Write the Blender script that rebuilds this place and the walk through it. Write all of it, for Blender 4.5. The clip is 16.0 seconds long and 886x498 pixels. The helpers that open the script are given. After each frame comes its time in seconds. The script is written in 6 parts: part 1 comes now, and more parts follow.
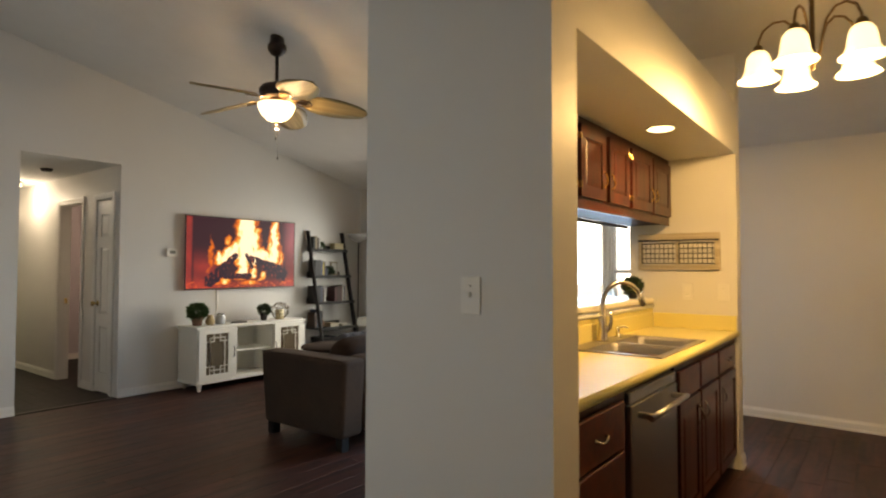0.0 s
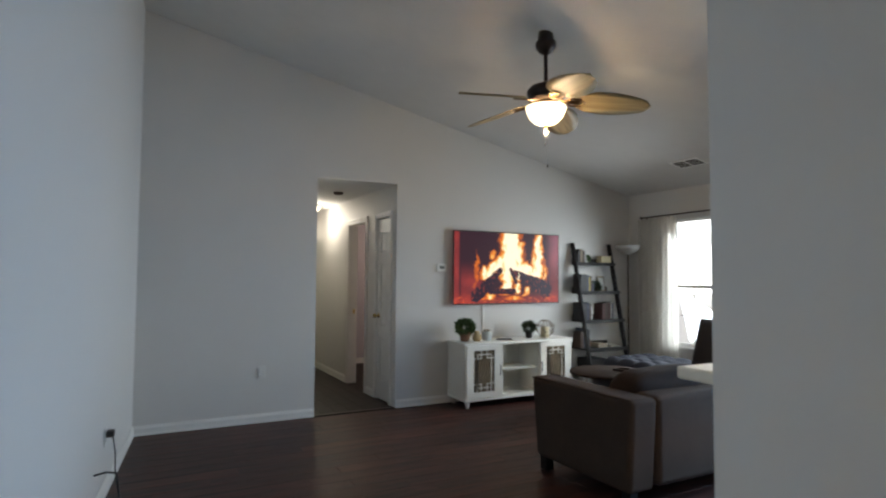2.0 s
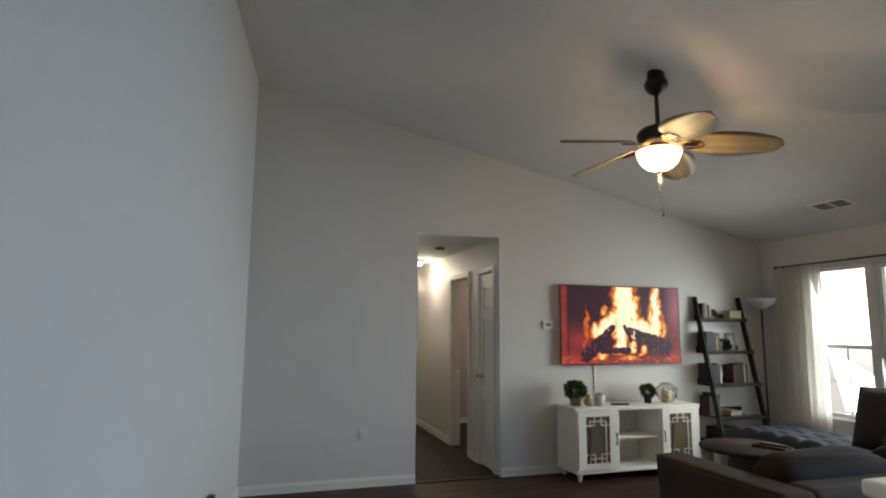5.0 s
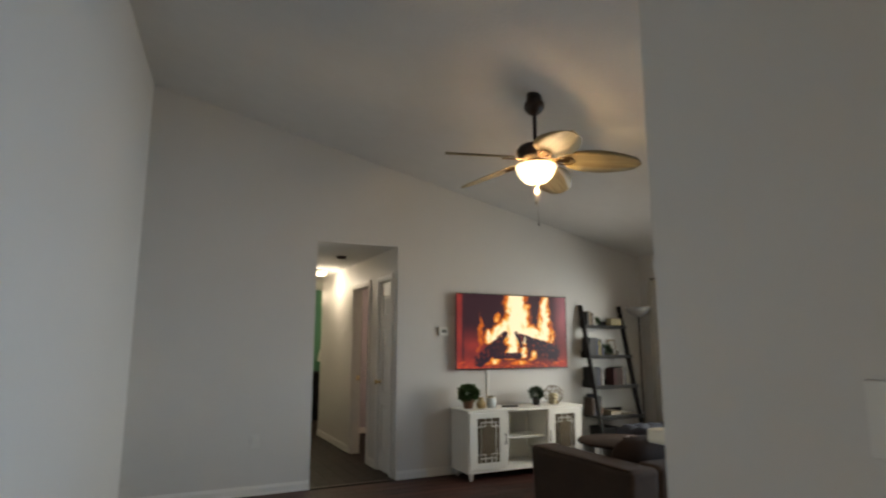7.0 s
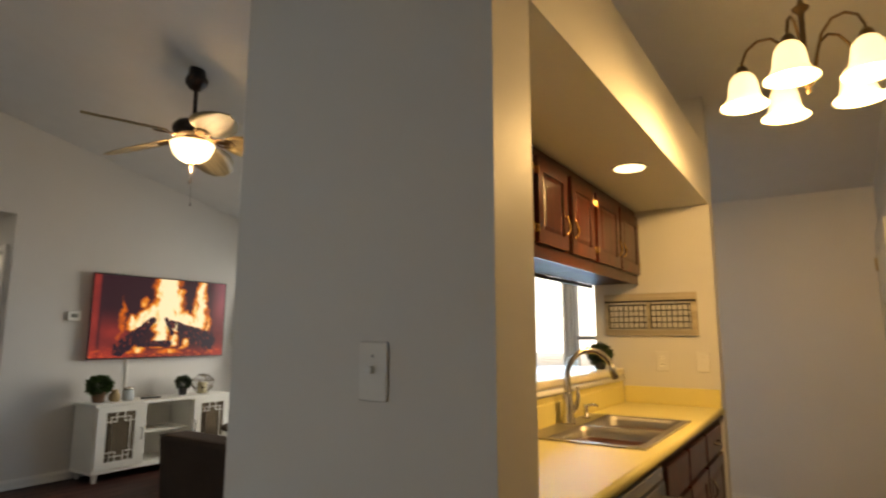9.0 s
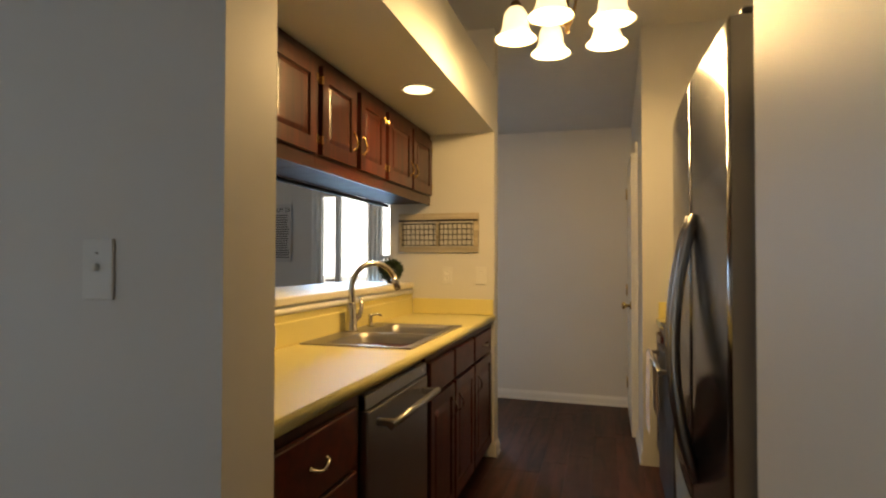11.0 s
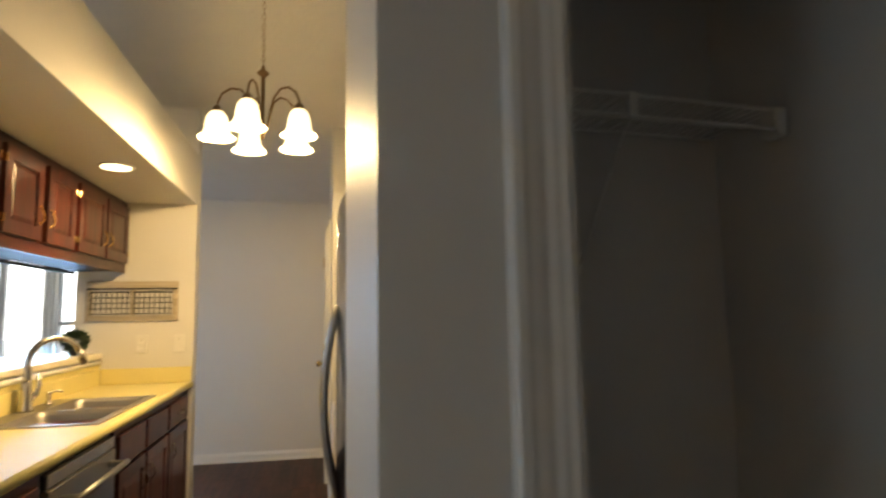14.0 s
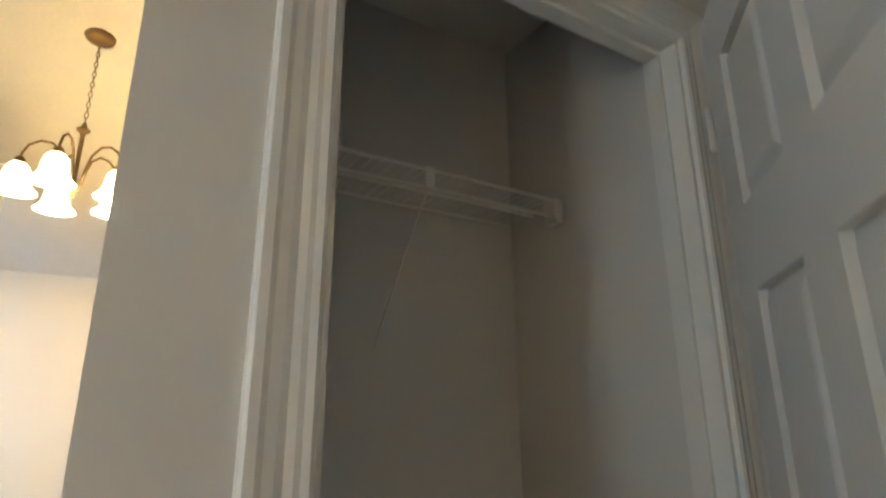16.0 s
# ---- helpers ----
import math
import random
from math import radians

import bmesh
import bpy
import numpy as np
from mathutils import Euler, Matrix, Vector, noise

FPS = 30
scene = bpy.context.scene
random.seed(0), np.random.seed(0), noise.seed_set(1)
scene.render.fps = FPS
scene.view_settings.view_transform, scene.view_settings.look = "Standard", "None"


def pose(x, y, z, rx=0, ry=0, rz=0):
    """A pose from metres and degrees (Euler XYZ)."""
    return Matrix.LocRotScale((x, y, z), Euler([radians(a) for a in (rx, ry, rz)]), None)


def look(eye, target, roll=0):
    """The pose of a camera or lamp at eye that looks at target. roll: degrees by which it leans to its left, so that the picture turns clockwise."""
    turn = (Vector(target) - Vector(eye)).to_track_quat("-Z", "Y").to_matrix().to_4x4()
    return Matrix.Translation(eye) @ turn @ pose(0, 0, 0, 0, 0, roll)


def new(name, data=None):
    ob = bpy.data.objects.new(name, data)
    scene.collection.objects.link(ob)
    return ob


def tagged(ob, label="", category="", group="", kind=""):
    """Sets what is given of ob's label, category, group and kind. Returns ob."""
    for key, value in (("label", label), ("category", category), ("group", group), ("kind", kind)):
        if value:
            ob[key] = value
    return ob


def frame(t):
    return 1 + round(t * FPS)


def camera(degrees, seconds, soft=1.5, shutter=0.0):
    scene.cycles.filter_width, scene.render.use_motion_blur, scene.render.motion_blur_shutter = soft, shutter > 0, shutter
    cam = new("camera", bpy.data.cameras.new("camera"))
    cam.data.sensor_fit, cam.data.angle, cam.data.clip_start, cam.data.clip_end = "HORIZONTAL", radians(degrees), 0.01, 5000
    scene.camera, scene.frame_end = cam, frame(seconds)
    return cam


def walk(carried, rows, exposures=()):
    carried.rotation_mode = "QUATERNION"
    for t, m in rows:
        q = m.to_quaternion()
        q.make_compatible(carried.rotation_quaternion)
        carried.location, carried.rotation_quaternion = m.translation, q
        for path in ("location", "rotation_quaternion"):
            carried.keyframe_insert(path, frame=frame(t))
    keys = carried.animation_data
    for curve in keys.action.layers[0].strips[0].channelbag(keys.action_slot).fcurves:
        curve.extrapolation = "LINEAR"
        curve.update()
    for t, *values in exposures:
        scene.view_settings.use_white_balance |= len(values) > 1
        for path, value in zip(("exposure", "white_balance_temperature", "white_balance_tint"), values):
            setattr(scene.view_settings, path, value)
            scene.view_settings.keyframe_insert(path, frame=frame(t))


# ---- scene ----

# ---- camera and walk ----
cam = camera(75.4, 16.0, soft=2.1, shutter=0.4)
PATH = [
    (0.0, look((0.72, -1.444, 1.329), (-0.492, 0.145, 1.395), 0.1)),
    (0.5, look((0.569, -1.33, 1.348), (-0.748, 0.174, 1.405), 0.0)),
    (1.0, look((0.43, -1.278, 1.358), (-1.08, 0.032, 1.423), -0.1)),
    (1.5, look((0.309, -1.248, 1.35), (-1.359, -0.149, 1.44), 0.2)),
    (2.0, look((0.201, -1.219, 1.395), (-1.565, -0.286, 1.491), 0.4)),
    (2.5, look((0.121, -1.114, 1.431), (-1.72, -0.339, 1.533), 0.4)),
    (3.0, look((0.018, -1.07, 1.463), (-1.867, -0.411, 1.579), 0.4)),
    (3.5, look((-0.05, -1.077, 1.487), (-1.949, -0.474, 1.656), 0.5)),
    (4.0, look((-0.071, -1.09, 1.501), (-1.974, -0.525, 1.748), 0.5)),
    (6.5, look((0.185, -1.028, 1.376), (-1.673, -0.364, 1.7), 0.1)),
    (7.0, look((0.229, -0.983, 1.358), (-1.55, -0.13, 1.685), 0.0)),
    (7.5, look((0.304, -0.953, 1.359), (-1.341, 0.137, 1.684), 0.2)),
    (8.0, look((0.368, -0.939, 1.354), (-1.115, 0.363, 1.682), 0.1)),
    (8.5, look((0.429, -0.919, 1.337), (-0.858, 0.576, 1.665), 0.2)),
    (9.0, look((0.477, -0.892, 1.315), (-0.611, 0.76, 1.614), 0.1)),
    (9.5, look((0.507, -0.876, 1.3), (-0.398, 0.891, 1.543), 0.2)),
    (12.0, look((0.748, -0.868, 1.252), (0.364, 1.095, 1.213), -0.1)),
    (12.5, look((0.774, -0.885, 1.271), (0.478, 1.093, 1.229), -0.1)),
    (13.0, look((0.723, -1.005, 1.339), (0.561, 0.988, 1.334), 0.2)),
    (13.5, look((0.745, -1.130, 1.401), (0.850, 0.865, 1.503), 0.1)),
    (14.0, look((0.779, -1.345, 1.341), (1.201, 0.598, 1.559), -1.0)),
    (14.5, look((0.849, -1.446, 1.341), (1.488, 0.419, 1.679), -0.7)),
    (15.0, look((0.863, -1.455, 1.428), (1.656, 0.329, 1.863), 0.0)),
    (15.5, look((0.879, -1.435, 1.426), (1.724, 0.300, 1.953), -0.2)),
    (16.0, look((0.888, -1.384, 1.246), (1.766, 0.323, 1.809), -0.3)),
]
EXPOSURES = [(0.0, 0.27, 9400, 14), (0.5, 0.2, 8600, 12), (1.0, 0.2, 8000, 12), (2.0, 0.13, 7050, 10), (4.0, 0.08, 7550, 10), (6.5, 0.0, 8100, 12), (7.5, -0.06, 8650, 12), (8.0, -0.04, 8600, 14), (8.5, -0.06, 9050, 15),
             (9.5, -0.2, 9300, 14), (12.0, -0.18, 7300, 11), (13.0, -0.14, 7250, 11), (13.5, -0.02, 7250, 10), (14.0, 0.42, 7100, 9), (14.4, 1.0, 7000, 8), (14.8, 1.72, 7000, 7), (16.0, 1.98, 7350, 7)]
walk(cam, PATH, EXPOSURES)

# ---- plan ----
TV_X = -5.475          # face of the television wall
SIDE_Z = 0.213         # fall of the vaulted ceiling per metre
HALL_Y0, HALL_Y1, HALL_Z = 0.345, 1.216, 2.39


def ceil_z(x, y):
    return 3.49 - SIDE_Z * y - 0.0215 * (x + 5.475)


def left_y(x):
    return -1.24 - 0.1 * (x + 5.475)


def window_y(x):
    return 4.38 + 0.0437 * (0.25 - x)


# ---- world and lights ----
world = bpy.data.worlds.new("sky")
scene.world = world
world.use_nodes = True
wn = world.node_tree.nodes
sky = wn.new("ShaderNodeTexSky")
sky.sky_type, sky.sun_disc = "NISHITA", False
sky.sun_elevation, sky.sun_rotation = radians(46), radians(200)
world.node_tree.links.new(sky.outputs[0], wn["Background"].inputs[0])
wn["Background"].inputs[1].default_value = 0.12
sun = new("sun", bpy.data.lights.new("sun", "SUN"))
sun.data.energy, sun.data.angle, sun.data.color = 2.5, radians(0.6), (1.0, 0.95, 0.88)
sun.matrix_world = look((-6, -16, 18), (0, 0, 0))


def area(name, m, w, h, watts, colour):
    ob = new(name, bpy.data.lights.new(name, "AREA"))
    ob.data.shape, ob.data.size, ob.data.size_y = "RECTANGLE", w, h
    ob.data.energy, ob.data.color = watts, colour
    ob.matrix_world = m
    return ob


def bulb(name, place, watts, colour, radius=0.03):
    ob = new(name, bpy.data.lights.new(name, "POINT"))
    ob.data.energy, ob.data.color, ob.data.shadow_soft_size = watts, colour, radius
    ob.location = place
    return ob


DAY = (0.62, 0.80, 1.0)
WARM = (1.0, 0.70, 0.33)
area("window_light", look((-4.1, window_y(-4.1) - 0.03, 1.35), (-4.7, 1.2, 0.5)), 1.25, 1.5, 38, (0.72, 0.86, 1.0)).data.spread = radians(135)
area("patio_light", look((-1.5, window_y(-1.5) - 0.14, 1.2), (-1.5, -1.6, -0.9)), 1.3, 1.7, 72, (0.31, 0.59, 1.0)).data.spread = radians(122)
# third lamp has no known source: added fill that brightens the partition front
area("entry_fill", look((-0.85, left_y(-0.85) + 0.015, 1.15), (-0.5, 1.0, 1.1)), 0.5, 1.55, 3.1, (0.80, 0.91, 1.0))
for k in range(5):
    a = radians(185 + 72 * k)
    bulb("chandelier_bulb", (0.5 + 0.21 * math.cos(a), 1.53 + 0.21 * math.sin(a), 2.182), 13.5, WARM, 0.03)
can_lamp = area("can_lamp", look((-0.228, 1.775, 2.086), (-0.228, 1.775, 0)), 0.11, 0.11, 5.0, WARM)
can_lamp.data.shape, can_lamp.data.spread = "DISK", radians(130)
for k in range(3):
    a = radians(10 + 120 * k)
    bulb("fan_bulb", (-3.055 + 0.112 * math.cos(a), 1.33 + 0.112 * math.sin(a), 2.632), 3.2, (1.0, 0.70, 0.40), 0.012)
bulb("fan_lower_bulb", (-3.055, 1.33, 2.44), 9, (1.0, 0.78, 0.5), 0.012)
bulb("hall_bulb", (-7.75, 0.93, 2.2), 11, (1.0, 0.96, 0.88), 0.09)
bulb("bedroom_bulb", (-7.2, 2.6, 2.2), 22, (1.0, 0.80, 0.66), 0.05)
# no fixture here: fill added to lift the far end of the hall
bulb("green_room_fill", (-9.9, 0.9, 2.2), 16, (1.0, 0.9, 0.75), 0.05)

# ---- materials ----


def mat(name, colour, rough=0.5, metal=0.0, vary=0.06, scale=8.0, bump=0.0, bump_scale=60.0, rand=0.0, spec=0.5, coat=0.0, stretch=(1, 1, 1)):
    m = bpy.data.materials.new(name)
    m.use_nodes = True
    nt = m.node_tree
    n, l = nt.nodes, nt.links
    b = n["Principled BSDF"]
    b.inputs["Roughness"].default_value, b.inputs["Metallic"].default_value = rough, metal
    b.inputs["Specular IOR Level"].default_value = spec
    b.inputs["Coat Weight"].default_value = coat
    b.inputs["Coat Roughness"].default_value = 0.12
    tc = n.new("ShaderNodeTexCoord")
    mp = n.new("ShaderNodeMapping")
    mp.inputs["Scale"].default_value = stretch
    l.new(tc.outputs["Object"], mp.inputs["Vector"])
    nz = n.new("ShaderNodeTexNoise")
    nz.inputs["Scale"].default_value, nz.inputs["Detail"].default_value = scale, 6
    l.new(mp.outputs["Vector"], nz.inputs["Vector"])
    nz2 = n.new("ShaderNodeTexNoise")
    nz2.inputs["Scale"].default_value, nz2.inputs["Detail"].default_value = scale * 0.13, 3
    l.new(tc.outputs["Object"], nz2.inputs["Vector"])
    add = n.new("ShaderNodeMath")
    add.operation = "ADD"
    l.new(nz.outputs["Fac"], add.inputs[0])
    l.new(nz2.outputs["Fac"], add.inputs[1])
    rng = n.new("ShaderNodeMapRange")
    rng.inputs["From Min"].default_value, rng.inputs["From Max"].default_value = 0.6, 1.4
    rng.inputs["To Min"].default_value, rng.inputs["To Max"].default_value = 1 - vary, 1 + vary
    l.new(add.outputs[0], rng.inputs["Value"])
    val = rng.outputs["Result"]
    if rand:
        oi = n.new("ShaderNodeObjectInfo")
        r2 = n.new("ShaderNodeMapRange")
        r2.inputs["To Min"].default_value, r2.inputs["To Max"].default_value = 1 - rand, 1 + rand
        l.new(oi.outputs["Random"], r2.inputs["Value"])
        mul = n.new("ShaderNodeMath")
        mul.operation = "MULTIPLY"
        l.new(val, mul.inputs[0])
        l.new(r2.outputs["Result"], mul.inputs[1])
        val = mul.outputs[0]
    hsv = n.new("ShaderNodeHueSaturation")
    hsv.inputs["Color"].default_value = (*colour, 1)
    l.new(val, hsv.inputs["Value"])
    l.new(hsv.outputs["Color"], b.inputs["Base Color"])
    rr = n.new("ShaderNodeMapRange")
    rr.inputs["To Min"].default_value, rr.inputs["To Max"].default_value = max(0.02, rough * 0.85), min(1, rough * 1.15)
    l.new(nz.outputs["Fac"], rr.inputs["Value"])
    l.new(rr.outputs["Result"], b.inputs["Roughness"])
    if bump:
        nb = n.new("ShaderNodeTexNoise")
        nb.inputs["Scale"].default_value, nb.inputs["Detail"].default_value = bump_scale, 4
        l.new(mp.outputs["Vector"], nb.inputs["Vector"])
        bp = n.new("ShaderNodeBump")
        bp.inputs["Strength"].default_value, bp.inputs["Distance"].default_value = bump, 0.004
        l.new(nb.outputs["Fac"], bp.inputs["Height"])
        l.new(bp.outputs["Normal"], b.inputs["Normal"])
    return m


def wood(name, dark, light, rough=0.35, axis="z", scale=5.0, rand=0.0, coat=0.0, stretch=14.0):
    """Grained wood along an axis of the object's own space."""
    m = mat(name, light, rough, vary=0.0, rand=rand, coat=coat)
    nt = m.node_tree
    n, l = nt.nodes, nt.links
    b = n["Principled BSDF"]
    tc = n.new("ShaderNodeTexCoord")
    mp = n.new("ShaderNodeMapping")
    st = [stretch, stretch, stretch]
    st["xyz".index(axis)] = 1.0
    mp.inputs["Scale"].default_value = st
    oi = n.new("ShaderNodeObjectInfo")
    cmb = n.new("ShaderNodeVectorMath")
    cmb.operation = "MULTIPLY_ADD"
    cmb.inputs[1].default_value = (37, 23, 51)
    l.new(oi.outputs["Random"], cmb.inputs[0])
    l.new(tc.outputs["Object"], cmb.inputs[2])
    l.new(cmb.outputs[0], mp.inputs["Vector"])
    nz = n.new("ShaderNodeTexNoise")
    nz.inputs["Scale"].default_value, nz.inputs["Detail"].default_value, nz.inputs["Distortion"].default_value = scale * 0.35, 8, 0.6
    l.new(mp.outputs["Vector"], nz.inputs["Vector"])
    ramp = n.new("ShaderNodeValToRGB")
    ramp.color_ramp.elements[0].position, ramp.color_ramp.elements[1].position = 0.32, 0.72
    ramp.color_ramp.elements[0].color, ramp.color_ramp.elements[1].color = (*dark, 1), (*light, 1)
    l.new(nz.outputs["Fac"], ramp.inputs["Fac"])
    hsv = [x for x in n if x.bl_idname == "ShaderNodeHueSaturation"][0]
    l.new(ramp.outputs["Color"], hsv.inputs["Color"])
    bp = n.new("ShaderNodeBump")
    bp.inputs["Strength"].default_value, bp.inputs["Distance"].default_value = 0.15, 0.001
    l.new(nz.outputs["Fac"], bp.inputs["Height"])
    l.new(bp.outputs["Normal"], b.inputs["Normal"])
    return m


def glow(name, colour, strength):
    m = bpy.data.materials.new(name)
    m.use_nodes = True
    b = m.node_tree.nodes["Principled BSDF"]
    b.inputs["Base Color"].default_value = (0.8, 0.8, 0.78, 1)
    b.inputs["Emission Color"].default_value = (*colour, 1)
    b.inputs["Emission Strength"].default_value = strength
    return m


WALL = mat("wall_paint", (0.62, 0.605, 0.58), 0.5, vary=0.02, scale=3.0, bump=0.035, bump_scale=240, spec=0.35)
CEIL = mat("ceiling_paint", (0.66, 0.65, 0.63), 0.8, vary=0.04, scale=6.0, bump=0.6, bump_scale=38, spec=0.2)
TRIM = mat("white_trim_paint", (0.71, 0.70, 0.675), 0.4, vary=0.03, scale=9.0)
PLANK = wood("dark_vinyl_plank", (0.009, 0.0032, 0.0026), (0.092, 0.029, 0.0195), 0.46, "y", 4.6, rand=0.3, stretch=11)
PLANK.node_tree.nodes["Principled BSDF"].inputs["Specular IOR Level"].default_value = 0.3
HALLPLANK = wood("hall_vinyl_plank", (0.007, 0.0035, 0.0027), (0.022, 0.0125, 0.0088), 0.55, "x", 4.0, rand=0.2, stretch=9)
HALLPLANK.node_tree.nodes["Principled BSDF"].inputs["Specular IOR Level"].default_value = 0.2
GROUT = mat("floor_joint", (0.012, 0.009, 0.008), 0.7)
CHERRY = wood("cherry_cabinet", (0.018, 0.0032, 0.0022), (0.086, 0.0135, 0.0052), 0.32, "z", 5.0, rand=0.14, coat=0.04)
CHERRYH = wood("cherry_rail", (0.017, 0.0030, 0.0020), (0.076, 0.0118, 0.0047), 0.33, "y", 5.0, rand=0.1, coat=0.04)
LAMINATE = mat("cream_laminate", (0.68, 0.59, 0.26), 0.5, vary=0.02, scale=60, spec=0.3)
STEEL = mat("brushed_steel", (0.42, 0.41, 0.40), 0.30, metal=1.0, vary=0.05, scale=5, stretch=(1, 40, 1))
FRIDGESTEEL = mat("dark_stainless", (0.24, 0.24, 0.245), 0.15, metal=1.0, vary=0.05, scale=5, stretch=(1, 40, 1))
SINKSTEEL = mat("sink_steel", (0.36, 0.34, 0.31), 0.42, metal=1.0, vary=0.04, scale=9)
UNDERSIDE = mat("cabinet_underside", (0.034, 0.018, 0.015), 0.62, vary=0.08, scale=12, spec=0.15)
DARKSTEEL = mat("dark_steel", (0.30, 0.29, 0.28), 0.3, metal=1.0, vary=0.06, scale=6, stretch=(1, 40, 1))
NICKEL = mat("brushed_nickel", (0.55, 0.52, 0.47), 0.22, metal=1.0, vary=0.04)
BRASS = mat("polished_brass", (0.80, 0.58, 0.25), 0.18, metal=1.0, vary=0.05)
BRONZE = mat("oil_rubbed_bronze", (0.045, 0.030, 0.024), 0.4, metal=0.6, vary=0.15, scale=20)
ANTIQUE = mat("antique_brass", (0.20, 0.13, 0.07), 0.3, metal=1.0, vary=0.15, scale=25)
BLACK = mat("black_painted_wood", (0.010, 0.009, 0.009), 0.6, vary=0.15, scale=12, spec=0.25)
BLACKPLASTIC = mat("black_plastic", (0.015, 0.015, 0.016), 0.4, vary=0.1)
WHITEPLASTIC = mat("white_plastic", (0.74, 0.73, 0.69), 0.35, vary=0.02)
LEDGE = mat("pale_laminate", (0.72, 0.68, 0.57), 0.45, vary=0.02, scale=60, spec=0.35)
PLATE = mat("ivory_plate", (0.67, 0.66, 0.63), 0.4, vary=0.02)
WHITEPAINT = mat("white_cabinet_paint", (0.78, 0.76, 0.70), 0.35, vary=0.03, scale=10)
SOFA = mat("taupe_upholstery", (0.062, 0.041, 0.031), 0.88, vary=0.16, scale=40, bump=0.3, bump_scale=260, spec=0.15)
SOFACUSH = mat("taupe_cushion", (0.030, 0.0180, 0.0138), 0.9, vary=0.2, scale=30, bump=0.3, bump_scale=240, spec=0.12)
TUFT = mat("grey_tufted_fabric", (0.050, 0.053, 0.066), 0.85, vary=0.15, scale=30, bump=0.2, bump_scale=240, spec=0.12)
CURTAIN = mat("sheer_curtain", (0.80, 0.77, 0.70), 0.8, vary=0.04, scale=30)
LEAF = mat("green_leaf", (0.045, 0.10, 0.025), 0.5, vary=0.35, scale=40, rand=0.2)
DARKLEAF = mat("dark_leaf", (0.03, 0.055, 0.022), 0.5, vary=0.35, scale=40, rand=0.2)
TERRACOTTA = mat("brown_ceramic", (0.16, 0.075, 0.04), 0.45, vary=0.15, scale=20)
SHADE = glow("frosted_shade", (1.0, 0.80, 0.46), 1.9)
BOWL = glow("frosted_bowl", (1.0, 0.84, 0.55), 3.2)
CANLENS = glow("recessed_lens", (1.0, 0.84, 0.50), 3.5)
GREEN = mat("green_wall_paint", (0.10, 0.30, 0.17), 0.6, vary=0.04)

# ---- mesh helpers ----


def bx(x0, y0, z0, x1, y1, z1, bev=0.0, seg=1, into=None):
    bm = into or bmesh.new()
    before = set(bm.verts)
    bmesh.ops.create_cube(bm, size=1.0)
    vs = [v for v in bm.verts if v not in before]
    for v in vs:
        v.co = Vector(((x0 + x1) / 2 + v.co.x * abs(x1 - x0), (y0 + y1) / 2 + v.co.y * abs(y1 - y0), (z0 + z1) / 2 + v.co.z * abs(z1 - z0)))
    if bev:
        es = list({e for v in vs for e in v.link_edges})
        bmesh.ops.bevel(bm, geom=es, offset=bev, segments=seg, affect="EDGES", profile=0.5)
    return bm


def hexa(bm, base, tops):
    """A prism from four base corners (x, y, z) and their four tops."""
    a = [bm.verts.new(p) for p in base]
    b = [bm.verts.new(p) for p in tops]
    bm.faces.new(a[::-1])
    bm.faces.new(b)
    for i in range(4):
        j = (i + 1) % 4
        bm.faces.new((a[i], a[j], b[j], b[i]))


def lathe(profile, seg=24, into=None, m=None):
    """Turned shape from (radius, z) pairs round the z axis."""
    bm = into or bmesh.new()
    rings = []
    for r, z in profile:
        ring = []
        for k in range(seg):
            a = 2 * math.pi * k / seg
            p = Vector((max(r, 0.0004) * math.cos(a), max(r, 0.0004) * math.sin(a), z))
            ring.append(bm.verts.new(m @ p if m else p))
        rings.append(ring)
    for a, b in zip(rings, rings[1:]):
        for k in range(seg):
            f = bm.faces.new((a[k], a[(k + 1) % seg], b[(k + 1) % seg], b[k]))
            f.smooth = True
    bm.faces.new(rings[0][::-1])
    bm.faces.new(rings[-1])
    return bm


def tube(points, r, seg=8, into=None, flat=1.0):
    """A round bar along points; r is a number or one radius for each point."""
    bm = into or bmesh.new()
    pts = [Vector(p) for p in points]
    rings = []
    side = None
    for i, p in enumerate(pts):
        d = (pts[min(i + 1, len(pts) - 1)] - pts[max(i - 1, 0)]).normalized()
        if side is None:
            side = d.orthogonal().normalized()
        side = (side - d * side.dot(d)).normalized()
        up = d.cross(side)
        rr = r[i] if isinstance(r, (list, tuple)) else r
        rings.append([bm.verts.new(p + (side * math.cos(2 * math.pi * k / seg) + up * flat * math.sin(2 * math.pi * k / seg)) * rr) for k in range(seg)])
    for a, b in zip(rings, rings[1:]):
        for k in range(seg):
            f = bm.faces.new((a[k], a[(k + 1) % seg], b[(k + 1) % seg], b[k]))
            f.smooth = True
    bm.faces.new(rings[0][::-1])
    bm.faces.new(rings[-1])
    return bm


def finish(bm, name, material):
    bmesh.ops.recalc_face_normals(bm, faces=bm.faces)
    me = bpy.data.meshes.new(name)
    bm.to_mesh(me)
    bm.free()
    me.materials.append(material)
    return me


def part(name, bm, material, parent=None, label="", m=None):
    ob = new(name, finish(bm, name, material))
    if parent:
        ob.parent = parent
    if m:
        ob.matrix_basis = m
    if label:
        tagged(ob, label)
    return ob


def structure(name, bm, material, label, category):
    return tagged(part(name, bm, material), label, category, kind="structure")


def thing(name, m, label, category, group=""):
    ob = new(name)
    ob.empty_display_size = 0.1
    ob.matrix_basis = m
    return tagged(ob, label, category, group)


